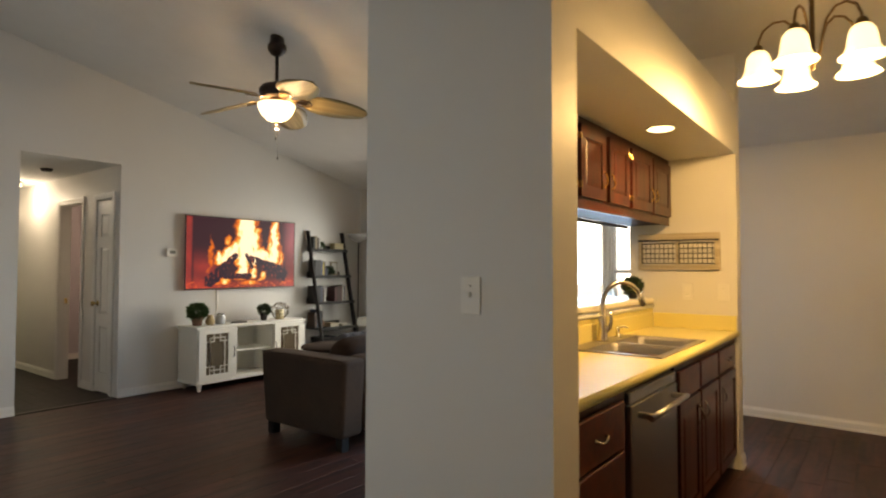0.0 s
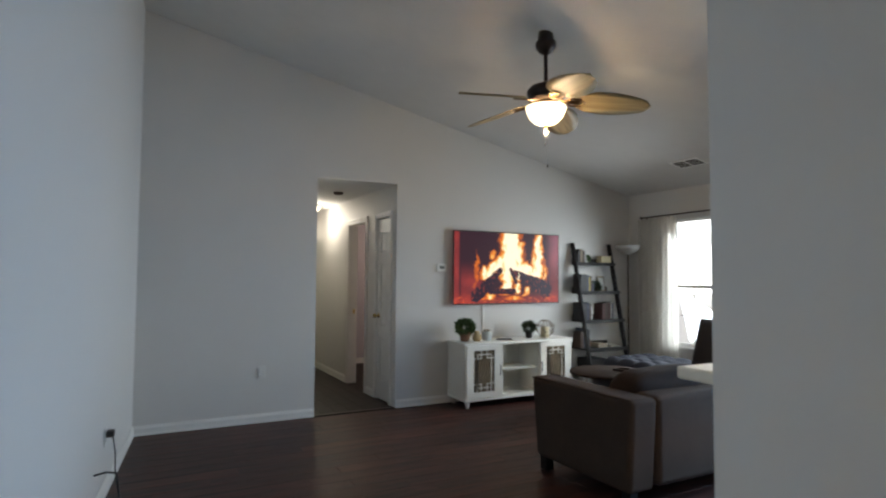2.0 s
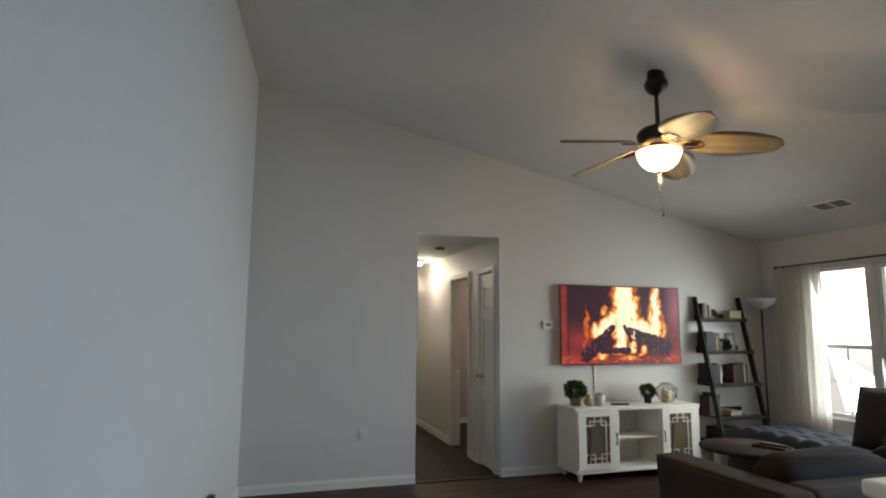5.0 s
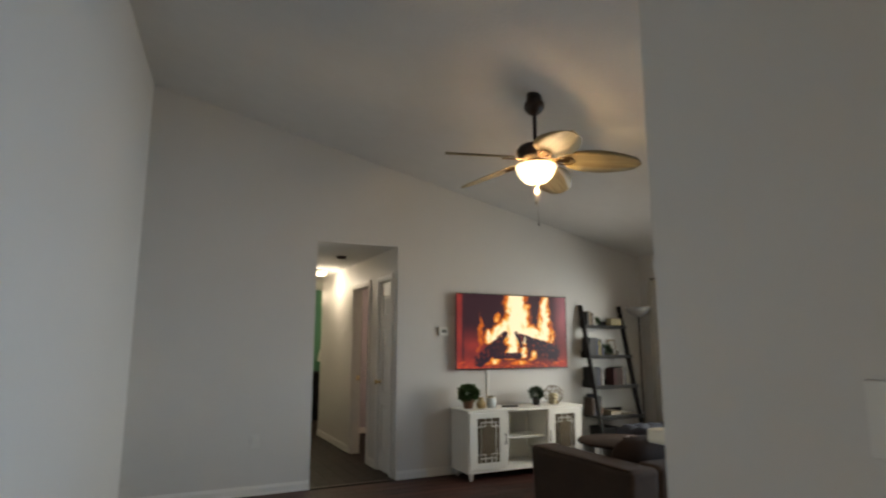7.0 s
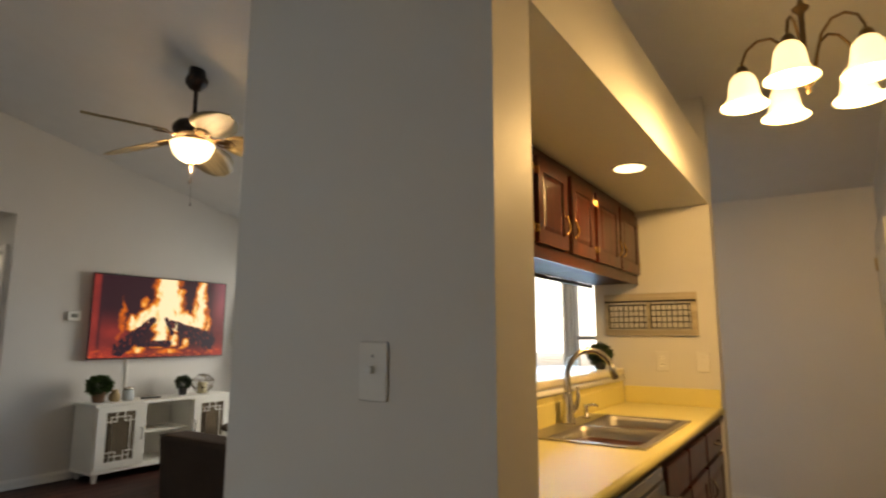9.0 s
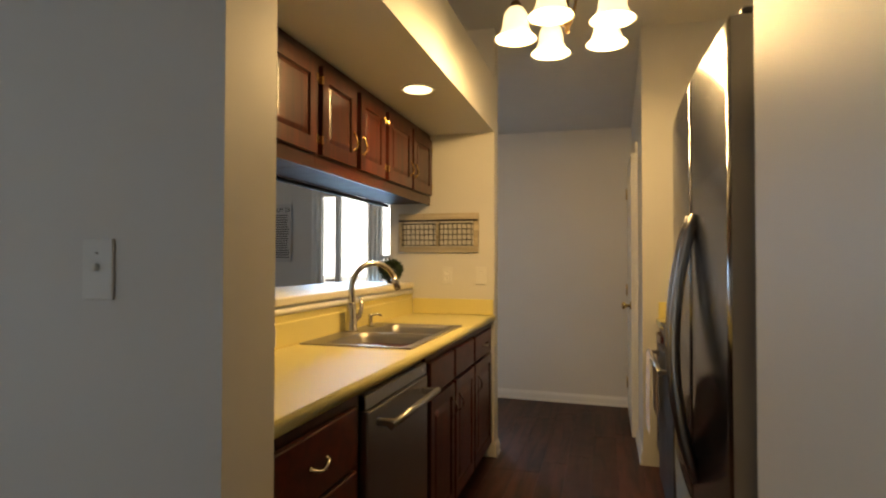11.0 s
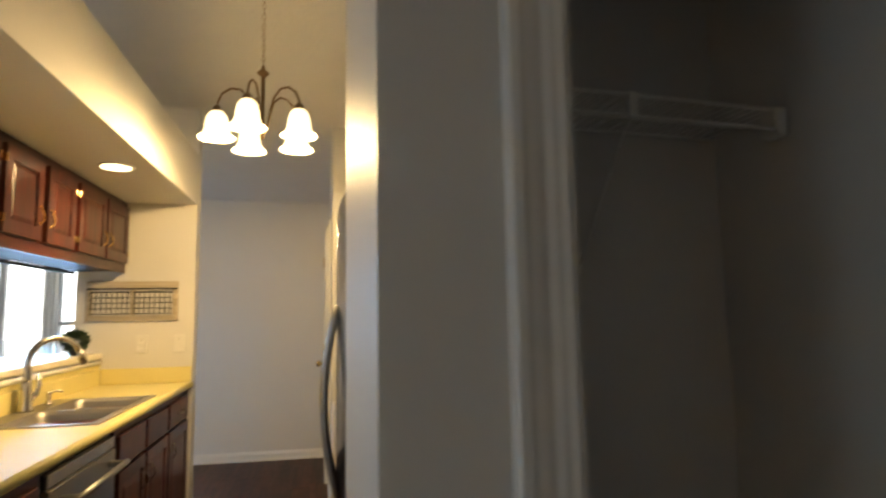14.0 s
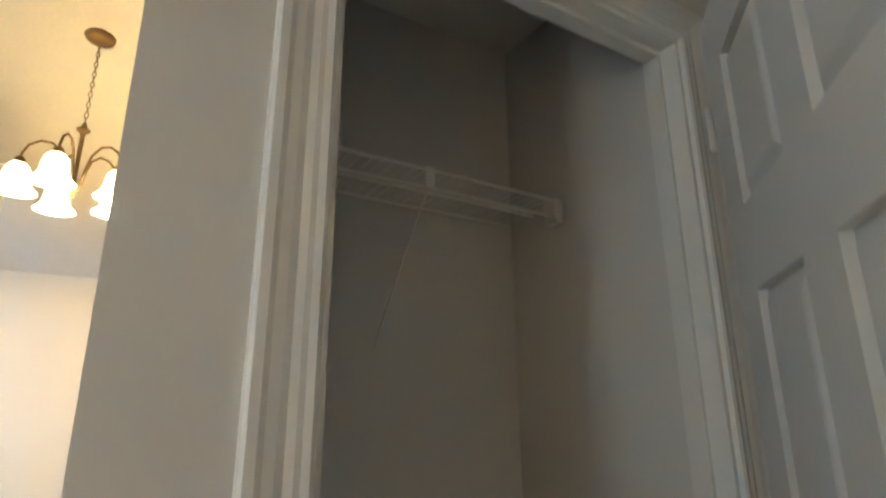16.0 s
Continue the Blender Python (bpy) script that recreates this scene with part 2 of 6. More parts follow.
def wall(name, a, b, thick, openings=(), top=None, material=None, label="smooth painted drywall wall in warm light grey", base=0.0):
    """A wall from a to b (its seen face), thickness to the left of that way; openings (u0, u1, z0, z1)."""
    a, b = Vector((*a, 0)), Vector((*b, 0))
    d = (b - a).normalized()
    n = Vector((-d.y, d.x, 0)) * thick
    length = (b - a).length
    bm = bmesh.new()
    cuts = sorted({0.0, length, *[o[0] for o in openings], *[o[1] for o in openings]})

    def block(u0, u1, z0, z1):
        foot = [a + d * u0, a + d * u1, a + d * u1 + n, a + d * u0 + n]
        tops = [Vector((p.x, p.y, z1 if z1 is not None else (top if top is not None else ceil_z(p.x, p.y)))) for p in foot]
        hexa(bm, [(p.x, p.y, z0) for p in foot], tops)

    for u0, u1 in zip(cuts, cuts[1:]):
        z = base
        for o in sorted((o for o in openings if o[0] <= u0 + 1e-6 and o[1] >= u1 - 1e-6), key=lambda o: o[2]):
            if o[2] > z + 1e-4:
                block(u0, u1, z, o[2])
            z = o[3]
        block(u0, u1, z, None)
    return structure(name, bm, material or WALL, label, "wall")


def baseboard(a, b, height=0.085, out=0.014, name="baseboard"):
    """Skirting along a-b, standing out to the right of that way."""
    a, b = Vector((*a, 0)), Vector((*b, 0))
    d = (b - a).normalized()
    n = Vector((d.y, -d.x, 0))
    bm = bmesh.new()
    prof = [(0.0, 0.0), (out + 0.004, 0.0), (out + 0.004, 0.012), (out, 0.018), (out, height * 0.72), (out * 0.55, height * 0.88), (out * 0.4, height), (0.0, height)]
    ra = [bm.verts.new(a + n * o + Vector((0, 0, z))) for o, z in prof]
    rb = [bm.verts.new(b + n * o + Vector((0, 0, z))) for o, z in prof]
    for i in range(len(prof)):
        j = (i + 1) % len(prof)
        bm.faces.new((ra[i], ra[j], rb[j], rb[i]))
    bm.faces.new(ra[::-1])
    bm.faces.new(rb)
    return structure(name, bm, TRIM, "white painted moulded skirting board", "baseboard")


# ---- structure ----
bm = bmesh.new()
hexa(bm, [(-5.475, -3.2, -0.2), (2.8, -3.2, -0.2), (2.8, 5.0, -0.2), (-5.475, 5.0, -0.2)], [(-5.475, -3.2, -0.006), (2.8, -3.2, -0.006), (2.8, 5.0, -0.006), (-5.475, 5.0, -0.006)])
floor = structure("floor", bm, GROUT, "dark brown wood-look plank floor", "floor")
bm = bmesh.new()
hexa(bm, [(-12.2, -0.6, -0.2), (-5.475, -0.6, -0.2), (-5.475, 4.4, -0.2), (-12.2, 4.4, -0.2)], [(-12.2, -0.6, -0.006), (-5.475, -0.6, -0.006), (-5.475, 4.4, -0.006), (-12.2, 4.4, -0.006)])
hall_floor = structure("floor_hall", bm, GROUT, "brown wood-look plank floor in the hallway", "floor")

bm = bmesh.new()
c = [(-5.62, -3.3), (2.9, -3.3), (2.9, 5.0), (-5.62, 5.0)]
hexa(bm, [(x, y, ceil_z(x, y)) for x, y in c], [(x, y, ceil_z(x, y) + 0.15) for x, y in c])
structure("ceiling", bm, CEIL, "white textured vaulted ceiling sloping down to the windows", "ceiling")
structure("ceiling_hall", bx(-12.2, -0.6, HALL_Z, -5.6, 4.4, HALL_Z + 0.12), CEIL, "flat white hallway ceiling", "ceiling")

# television wall, its face to the right of the way walked is +x
y0 = left_y(TV_X) - 0.14
wall("wall_television", (TV_X, y0), (TV_X, 4.78), 0.125, [(HALL_Y0 - y0, HALL_Y1 - y0, 0, HALL_Z)])
# opening in the entry wall for the added, unseen door
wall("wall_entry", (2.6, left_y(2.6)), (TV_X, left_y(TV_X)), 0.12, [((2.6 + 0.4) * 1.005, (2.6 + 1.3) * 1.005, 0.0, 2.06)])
WD = Vector((1.7 + 5.475, window_y(1.7) - window_y(-5.475), 0)).normalized()


def wu(x):
    return (x + 5.475) / WD.x


WIN = [(-4.78, -4.17, 0.57, 2.12), (-4.075, -3.47, 0.57, 2.12)]
PATIO = (-2.22, -1.62, 0.0, 2.06)
SIDE = (-1.555, -0.86, 0.57, 2.12)
wall("wall_window", (-5.475, window_y(-5.475)), (1.7, window_y(1.7)), 0.14, [(wu(o[0]), wu(o[1]), o[2], o[3]) for o in (*WIN, PATIO, SIDE)])

# partition at the end of the counter, half wall, end wall
wall("wall_partition", (-0.72, 0.0), (0.0, 0.0), 0.166, label="grey painted drywall end of the kitchen partition")
structure("wall_half", bx(-0.72, 0.166, 0, -0.605, 2.79, 1.075), WALL, "half wall below the kitchen pass-through", "wall")
wall("wall_kitchen_end", (-0.76, 2.79), (-0.04, 2.79), 0.125)
structure("soffit", bx(-0.76, 0.166, 2.10, -0.04, 2.79, 2.45), WALL, "painted drywall soffit above the kitchen cabinets", "soffit")
bm = bmesh.new()
foot = [(0.838, -0.669), (0.95, -0.669), (0.95, -0.035), (0.838, -0.035)]
hexa(bm, [(x, y, 0) for x, y in foot], [(x, y, ceil_z(x, y)) for x, y in foot])
structure("wall_fridge_side", bm, WALL, "smooth painted closet wall beside the refrigerator", "wall")
wall("wall_kitchen_right", (1.62, 2.9), (1.62, -0.05), 0.12)
wall("wall_range_end", (0.872, 2.9), (1.74, 2.9), 0.12)
DOORW = (0.24, 0.95, 0, 2.05)
wall("wall_passage", (0.872, 4.40), (0.872, 3.02), 0.12, [DOORW])
wall("wall_behind_fridge", (0.955, -0.06), (1.74, -0.06), 0.025, label="plain painted drywall beside the refrigerator")

# closet in its own axes
CM = Matrix.Translation((0.838, -0.754, 0)) @ Matrix.Rotation(radians(4.4), 4, "Z")


def cp(u, v):
    p = CM @ Vector((u, v, 0))
    return (p.x, p.y)


CU0, CU1, CZ, CD = 0.221, 0.985, 2.020, 0.085
wall("wall_closet_front", cp(CU0, 0), cp(1.7, 0), CD, [(0.0, CU1 - CU0, 0, CZ)])
bm = bmesh.new()
foot = [cp(0, 0), cp(CU0, 0), cp(CU0, CD), cp(0.0065, CD)]
hexa(bm, [(x, y, 0) for x, y in foot], [(x, y, ceil_z(x, y)) for x, y in foot])
structure("wall_closet_corner", bm, WALL, "smooth painted corner of the closet wall", "wall")
wall("wall_closet_back", cp(0.115, 0.60), cp(1.2, 0.60), 0.02)
wall("wall_closet_right", cp(0.992, 0.60), cp(0.992, CD), 0.1)
structure("ceiling_closet", bx(0.93, -0.68, 2.34, 1.95, -0.02, 2.38), CEIL, "flat white closet ceiling", "ceiling")
wall("wall_foyer", (2.45, 0.0), (2.45, -2.2), 0.12)

# hallway
DH = (-6.03, -5.655)     # closet door of the hallway
OH = (-7.04, -6.42)       # open doorway
wall("wall_hall_right", (-8.78, HALL_Y1), (-5.6, HALL_Y1), 0.11, [(OH[0] + 8.78, OH[1] + 8.78, 0, 2.06), (DH[0] + 8.78, DH[1] + 8.78, 0, 2.06)], top=HALL_Z)
wall("wall_hall_left", (-5.6, HALL_Y0), (-10.3, HALL_Y0), 0.11, top=HALL_Z)
wall("wall_green_room", (-10.9, -0.4), (-10.9, 3.2), 0.1, top=HALL_Z, material=GREEN, label="green painted bedroom wall")
wall("wall_green_side", (-10.3, -0.4), (-10.9, -0.4), 0.1, top=HALL_Z, material=GREEN, label="green painted bedroom wall")
wall("wall_green_other", (-10.9, 3.2), (-8.5, 3.2), 0.1, top=HALL_Z, material=GREEN, label="green painted bedroom wall")
VIOLET = mat("grey_violet_paint", (0.40, 0.37, 0.42), 0.6, vary=0.03)
wall("wall_bedroom_far", (-8.62, 3.9), (-5.7, 3.9), 0.1, top=HALL_Z, material=VIOLET, label="grey violet bedroom wall")
wall("wall_bedroom_left", (-8.62, 1.326), (-8.62, 3.9), 0.1, top=HALL_Z, material=VIOLET, label="grey violet bedroom wall")
wall("wall_bedroom_right", (-6.1, 3.9), (-6.1, 1.326), 0.1, top=HALL_Z, material=VIOLET, label="grey violet bedroom wall")
wall("wall_hall_cupboard", (-6.09, 1.75), (-5.6, 1.75), 0.05, top=HALL_Z)

# skirting
for a, b in [((TV_X, left_y(TV_X)), (TV_X, HALL_Y0)), ((TV_X, HALL_Y1), (TV_X, window_y(TV_X))), ((1.9, left_y(1.9)), (-0.34, left_y(-0.34))), ((-1.36, left_y(-1.36)), (TV_X, left_y(TV_X))),
             ((-5.46, window_y(-5.46)), (-2.30, window_y(-2.30))), ((-1.55, window_y(-1.55)), (0.86, window_y(0.86))),
             ((-0.72, 0.0), (0.0, 0.0)), ((0.0, 0.0), (0.0, 0.166)), ((-0.04, 2.79), (-0.04, 2.915)), ((-0.04, 2.915), (-0.76, 2.915)), ((0.838, -0.06), (0.838, -0.754)), (cp(0, 0), cp(CU0 - 0.08, 0)),
             (cp(CU1 + 0.08, 0), cp(1.6, 0)), ((-8.77, HALL_Y1), (-7.105, HALL_Y1)), ((-6.355, HALL_Y1), (-6.095, HALL_Y1)), ((-5.6, HALL_Y0), (-9.2, HALL_Y0)),
             ((-8.6, 3.9), (-6.1, 3.9)), ((-8.62, 1.33), (-8.62, 3.88)), ((0.872, 3.45), (0.872, 3.02)), ((0.872, 3.02), (0.872, 2.9)), (cp(0.12, 0.60), cp(0.992, 0.60)), (cp(0.992, 0.60), cp(0.992, 0.09))]:
    baseboard(a, b)
structure("threshold", bx(TV_X - 0.045, HALL_Y0, -0.004, TV_X + 0.005, HALL_Y1, 0.006, 0.003), BRONZE, "dark transition strip between the two floors", "trim")

# ---- shared pieces ----


def shape_door(w, h, t, panels, margin, bev=0.006):
    """A framed door slab: thin core, stiles and rails round the panel fields. Front faces -y."""
    bm = bx(0, -t * 0.55, 0, w, 0, h)
    xs = sorted({0.0, w, *[p[0] for p in panels], *[p[1] for p in panels]})
    zs = sorted({0.0, h, *[p[2] for p in panels], *[p[3] for p in panels]})
    for x0, x1 in zip(xs, xs[1:]):
        run = None
        for z0, z1 in zip(zs, zs[1:]):
            hole = any(p[0] <= x0 + 1e-5 and p[1] >= x1 - 1e-5 and p[2] <= z0 + 1e-5 and p[3] >= z1 - 1e-5 for p in panels)
            if hole:
                if run is not None:
                    bx(x0, -t, run, x1, -t * 0.5, z0, into=bm)
                    run = None
            elif run is None:
                run = z0
        if run is not None:
            bx(x0, -t, run, x1, -t * 0.5, h, into=bm)
    return bm


def raised_panel(x0, x1, z0, z1, t, slope=0.028, proud=0.92, gap=0.004):
    """A panel field with sloped edges, between stiles."""
    bm = bmesh.new()
    lo, hi = -t * 0.57, -t * proud
    a = [bm.verts.new((x, lo, z)) for x, z in ((x0 + gap, z0 + gap), (x1 - gap, z0 + gap), (x1 - gap, z1 - gap), (x0 + gap, z1 - gap))]
    s = slope
    b = [bm.verts.new((x, hi, z)) for x, z in ((x0 + s, z0 + s), (x1 - s, z0 + s), (x1 - s, z1 - s), (x0 + s, z1 - s))]
    r = 0.007
    c = [bm.verts.new((x, hi, z)) for x, z in ((x0 + s + r, z0 + s + r), (x1 - s - r, z0 + s + r), (x1 - s - r, z1 - s - r), (x0 + s + r, z1 - s - r))]
    for v in c:
        v.co.y -= 0.0015
    for i in range(4):
        j = (i + 1) % 4
        bm.faces.new((a[i], a[j], b[j], b[i]))
        bm.faces.new((b[i], b[j], c[j], c[i]))
    bm.faces.new(c)
    return bm


def pull(length=0.096, out=0.028, r=0.0045):
    """An S-curved cast pull, along z, standing off -y, with knuckle and feet."""
    pts = []
    for i in range(13):
        u = i / 12
        pts.append((0.0085 * math.sin(2 * math.pi * u), -out * math.sin(math.pi * u) ** 0.6, (u - 0.5) * length))
    bm = tube(pts, [r * (1.25 if i in (0, 12) else 1.5 if i == 6 else 1.0) for i in range(13)], 8)
    for z in (-length / 2, length / 2):
        lathe([(0.0, 0.0), (0.008, 0.001), (0.007, 0.004), (0.0, 0.006)], 10, bm, Matrix.Translation((0, 0, z)) @ Matrix.Rotation(math.pi / 2, 4, "X"))
    return bm


def casing(path, width=0.062, thick=0.018):
    """Moulded door casing: profile swept along an inner edge path of (corner, out direction) pairs on a wall; local x, z plane, standing off -y."""
    k = width / 0.062
    prof = [(0.0, 0.0), (0.0, 0.010), (0.006, 0.013), (0.012 * k, 0.011), (0.018 * k, 0.012), (0.026 * k, 0.010), (0.034 * k, 0.013), (0.044 * k, 0.015), (0.050 * k, thick), (width - 0.004, thick), (width, thick - 0.004), (width, 0.0)]
    bm = bmesh.new()
    rings = []
    for (x, z), (ox, oz) in path:
        rings.append([bm.verts.new((x + ox * w, -p, z + oz * w)) for w, p in prof])
    for a, b in zip(rings, rings[1:]):
        for i in range(len(prof) - 1):
            bm.faces.new((a[i], a[i + 1], b[i + 1], b[i]))
    return bm


def door_casing(x0, x1, top, width=0.062):
    return casing([((x0, 0.0), (-1, 0)), ((x0, top), (-1, 1)), ((x1, top), (1, 1)), ((x1, 0.0), (1, 0))], width)


def plate(kind, m, label, category):
    """A wall plate with a toggle or two sockets; front faces -y, centred."""
    t = thing(kind, m, label, category)
    part("cover_plate", bx(-0.036, -0.006, -0.058, 0.036, 0, 0.058, 0.003, 2), PLATE, t)
    if kind == "light_switch":
        part("toggle", bx(-0.005, -0.017, -0.004, 0.005, -0.006, 0.011, 0.002), PLATE, t)
        part("screw", lathe([(0, 0), (0.003, 0), (0.0025, 0.0015), (0, 0.002)], 8, None, Matrix.Translation((0, -0.006, 0.03)) @ Matrix.Rotation(math.pi / 2, 4, "X")), NICKEL, t)
    else:
        for z in (-0.02, 0.02):
            s = part("socket", bx(-0.015, -0.008, z - 0.013, 0.015, -0.006, z + 0.013, 0.004), WHITEPLASTIC, t)
            for x in (-0.006, 0.006):
                part("slot", bx(x - 0.001, -0.0085, z - 0.002, x + 0.001, -0.0078, z + 0.006), BLACKPLASTIC, s)
    return t


def six_panel_door(name, m, w, h, label, knob_x, hinge_x, hinge_out=-1, panels_material=None, metal=None, category="door", hinge_metal=None, rows=None):
    """Six raised panels, knob and hinges; front faces -y."""
    d = thing(name, m, label, category)
    st, mid = 0.107, 0.110
    pw = (w - 2 * st - mid) / 2 if w > 0.5 else None
    cols = [(st, st + pw), (st + pw + mid, w - st)] if pw else [(0.085, w - 0.085)]
    rows = rows or [(0.20, 0.69), (0.82, h - 0.50), (h - 0.385, h - 0.145)]
    fields = [(c0, c1, r0, r1) for c0, c1 in cols for r0, r1 in rows]
    slab = part("door_leaf", shape_door(w, h, 0.035, fields, 0), TRIM, d)
    for f in fields:
        part("panel", raised_panel(*f, 0.035), TRIM, slab)
    k = part("knob", lathe([(0, 0), (0.03, 0.0), (0.03, 0.006), (0.011, 0.012), (0.011, 0.032), (0.024, 0.042), (0.027, 0.053), (0.021, 0.064), (0, 0.068)], 16, None, Matrix.Translation((knob_x, -0.035, 0.93)) @ Matrix.Rotation(math.pi / 2, 4, "X")), metal or BRASS, d, "brass door knob")
    for z in (0.25, h / 2, h - 0.22):
        part("hinge", tube([(hinge_x, -0.040, z - 0.045), (hinge_x, -0.040, z + 0.045)], 0.007, 8), hinge_metal or metal or BRASS, d)
    return d


# ---- kitchen ----
# counter, sink and what stands on it
SX0, SX1, SY0, SY1 = -0.575, -0.085, 1.27, 2.10
CT, CB = 0.912, 0.875
worktop = thing("worktop", pose(0, 0, 0), "cream laminate worktop on dark cherry cabinets", "worktop")
bm = bx(-0.604, 0.168, CB, SX0 + 0.012, 2.788, CT)
bx(SX0 + 0.012, 0.168, CB, SX1 - 0.012, SY0 + 0.012, CT, into=bm)
bx(SX0 + 0.012, SY1 - 0.012, CB, SX1 - 0.012, 2.788, CT, into=bm)
bx(SX1 - 0.012, 0.168, CB, -0.045, 2.788, CT, into=bm)
part("top", bm, LAMINATE, worktop)
part("front_edge", tube([(-0.047, 0.168, (CT + CB) / 2), (-0.047, 2.788, (CT + CB) / 2)], 0.0187, 16), LAMINATE, worktop)
part("backsplash", bx(-0.604, 0.168, CT, -0.586, 2.77, 1.012, 0.004, 2), LAMINATE, worktop)
part("side_splash", bx(-0.586, 2.77, CT, -0.045, 2.789, 1.012, 0.004, 2), LAMINATE, worktop)
part("side_splash", bx(-0.586, 0.168, CT, -0.045, 0.187, 1.012, 0.004, 2), LAMINATE, worktop)

sink = thing("sink", pose(0, 0, 0), "double-bowl stainless steel sink set in the cream worktop", "sink")
bm = bmesh.new()
z = CT + 0.006


def bowl(bm, x0, x1, y0, y1, depth):
    prev = None
    for off, dz in ((0.0, 0.0), (0.006, -0.004), (0.014, -0.02), (0.03, -depth + 0.03), (0.055, -depth), (0.12, -depth - 0.004)):
        ring = []
        r = 0.05
        for cx, cy, a0 in ((x1 - off - r, y1 - off - r, 0), (x0 + off + r, y1 - off - r, 90), (x0 + off + r, y0 + off + r, 180), (x1 - off - r, y0 + off + r, 270)):
            for k in range(5):
                a = radians(a0 + 22.5 * k)
                ring.append(bm.verts.new((cx + r * math.cos(a), cy + r * math.sin(a), z + dz)))
        if prev:
            for i in range(len(ring)):
                j = (i + 1) % len(ring)
                f = bm.faces.new((prev[i], prev[j], ring[j], ring[i]))
                f.smooth = True
        prev = ring
    bm.faces.new(prev)


BW = [(SX0 + 0.10, SX1 - 0.03, SY0 + 0.03, 1.67), (SX0 + 0.10, SX1 - 0.03, 1.705, SY1 - 0.03)]
for k, b in enumerate(BW):
    bm = bmesh.new()
    bowl(bm, *b, 0.19)
    bo = part("bowl", bm, SINKSTEEL, sink)
    cx, cy = (b[0] + b[1]) / 2, (b[2] + b[3]) / 2
    part("drain", lathe([(0, 0), (0.04, 0), (0.038, 0.004), (0.02, 0.002), (0, 0.002)], 16, None, Matrix.Translation((cx, cy, z - 0.193))), NICKEL, bo)
bm = bmesh.new()
for x0, y0, x1, y1 in ((SX0, SY0, BW[0][0] + 0.004, SY1), (BW[0][1] - 0.004, SY0, SX1, SY1), (BW[0][0], SY0, BW[0][1], BW[0][2] + 0.004), (BW[0][0], BW[0][3] - 0.004, BW[0][1], BW[1][2] + 0.004), (BW[0][0], BW[1][3] - 0.004, BW[0][1], SY1)):
    bx(x0, y0, CT, x1, y1, z + 0.0006, into=bm)
part("rim", bm, SINKSTEEL, sink)

faucet = thing("faucet", pose(-0.535, 1.69, CT + 0.007), "brushed nickel gooseneck pull-down faucet behind the sink", "faucet")
part("base", lathe([(0, 0), (0.034, 0), (0.034, 0.008), (0.029, 0.02), (0.026, 0.06), (0.023, 0.13), (0.018, 0.14)], 18), NICKEL, faucet)
fx, fy = 0.157, 0.19
fl = math.hypot(fx, fy)
pts = [(0, 0, 0.05), (0, 0, 0.15)]
for i in range(13):
    a = math.pi * i / 12 * 0.93
    q = 0.5 - 0.5 * math.cos(a)
    pts.append((fx * q, fy * q, 0.205 + 0.125 * math.sin(a)))
part("spout", tube(pts, [0.018] * 2 + [0.0138] * 13, 12), NICKEL, faucet)
e = Vector(pts[-1])
part("spray_head", tube([e + Vector((-0.006, -0.008, 0.035)), e, e + Vector((0.008, 0.01, -0.03)), e + Vector((0.010, 0.012, -0.038))], [0.0145, 0.018, 0.0185, 0.014], 14), NICKEL, faucet)
part("lever", tube([(0.014, 0.010, 0.055), (0.030, 0.026, 0.075), (0.038, 0.036, 0.11), (0.034, 0.034, 0.165)], [0.017, 0.014, 0.011, 0.008], 10, None, 0.7), NICKEL, faucet)
soap = thing("soap_dispenser", pose(-0.53, 1.915, CT + 0.007), "small brushed nickel soap dispenser beside the faucet", "soap dispenser")
part("base", lathe([(0, 0), (0.02, 0), (0.019, 0.006), (0.011, 0.012), (0.011, 0.05), (0.014, 0.052), (0.012, 0.062), (0, 0.064)], 14), NICKEL, soap)
part("nozzle", tube([(0, 0, 0.056), (0.03, 0.012, 0.064), (0.055, 0.02, 0.056)], [0.007, 0.006, 0.005], 8), NICKEL, soap)

# lower cabinets
def front(parent, y0, y1, z0, z1, drawer=False, handle="none", hx=None):
    """A cherry front on the cabinet face x = -0.062, its width along y."""
    w, h = y1 - y0, z1 - z0
    m = pose(-0.062, y0, z0, 0, 0, 90)
    ob = part("drawer_front" if drawer else "door", bx(0, -0.019, 0, w, 0, h, 0.006, 2) if drawer else shape_door(w, h, 0.021, [(0.05, w - 0.05, 0.055, h - 0.055)], 0), CHERRYH if drawer else CHERRY, parent, m=m)
    if not drawer:
        part("panel", raised_panel(0.05, w - 0.05, 0.055, h - 0.055, 0.021, 0.03), CHERRY, ob)
    if handle == "h":
        part("handle", pull(0.086, 0.024, 0.0038), NICKEL, ob, "nickel pull", pose(w / 2, -0.019, h / 2, 0, 90, 0))
    elif handle == "v":
        part("handle", pull(0.086, 0.024, 0.0038), NICKEL, ob, "nickel pull", pose(hx, -0.021, h - 0.11))
    return ob


def base_cabinet(y0, y1, label):
    c = thing("base_cabinet", pose(0, 0, 0), label, "cabinet", "kitchen base cabinets")
    bm = bx(-0.60, y0, 0.10, -0.064, y1, CB)
    part("body", bm, CHERRY, c)
    part("toe_kick", bx(-0.56, y0, 0.0, -0.13, y1, 0.10), BLACK, c)
    return c


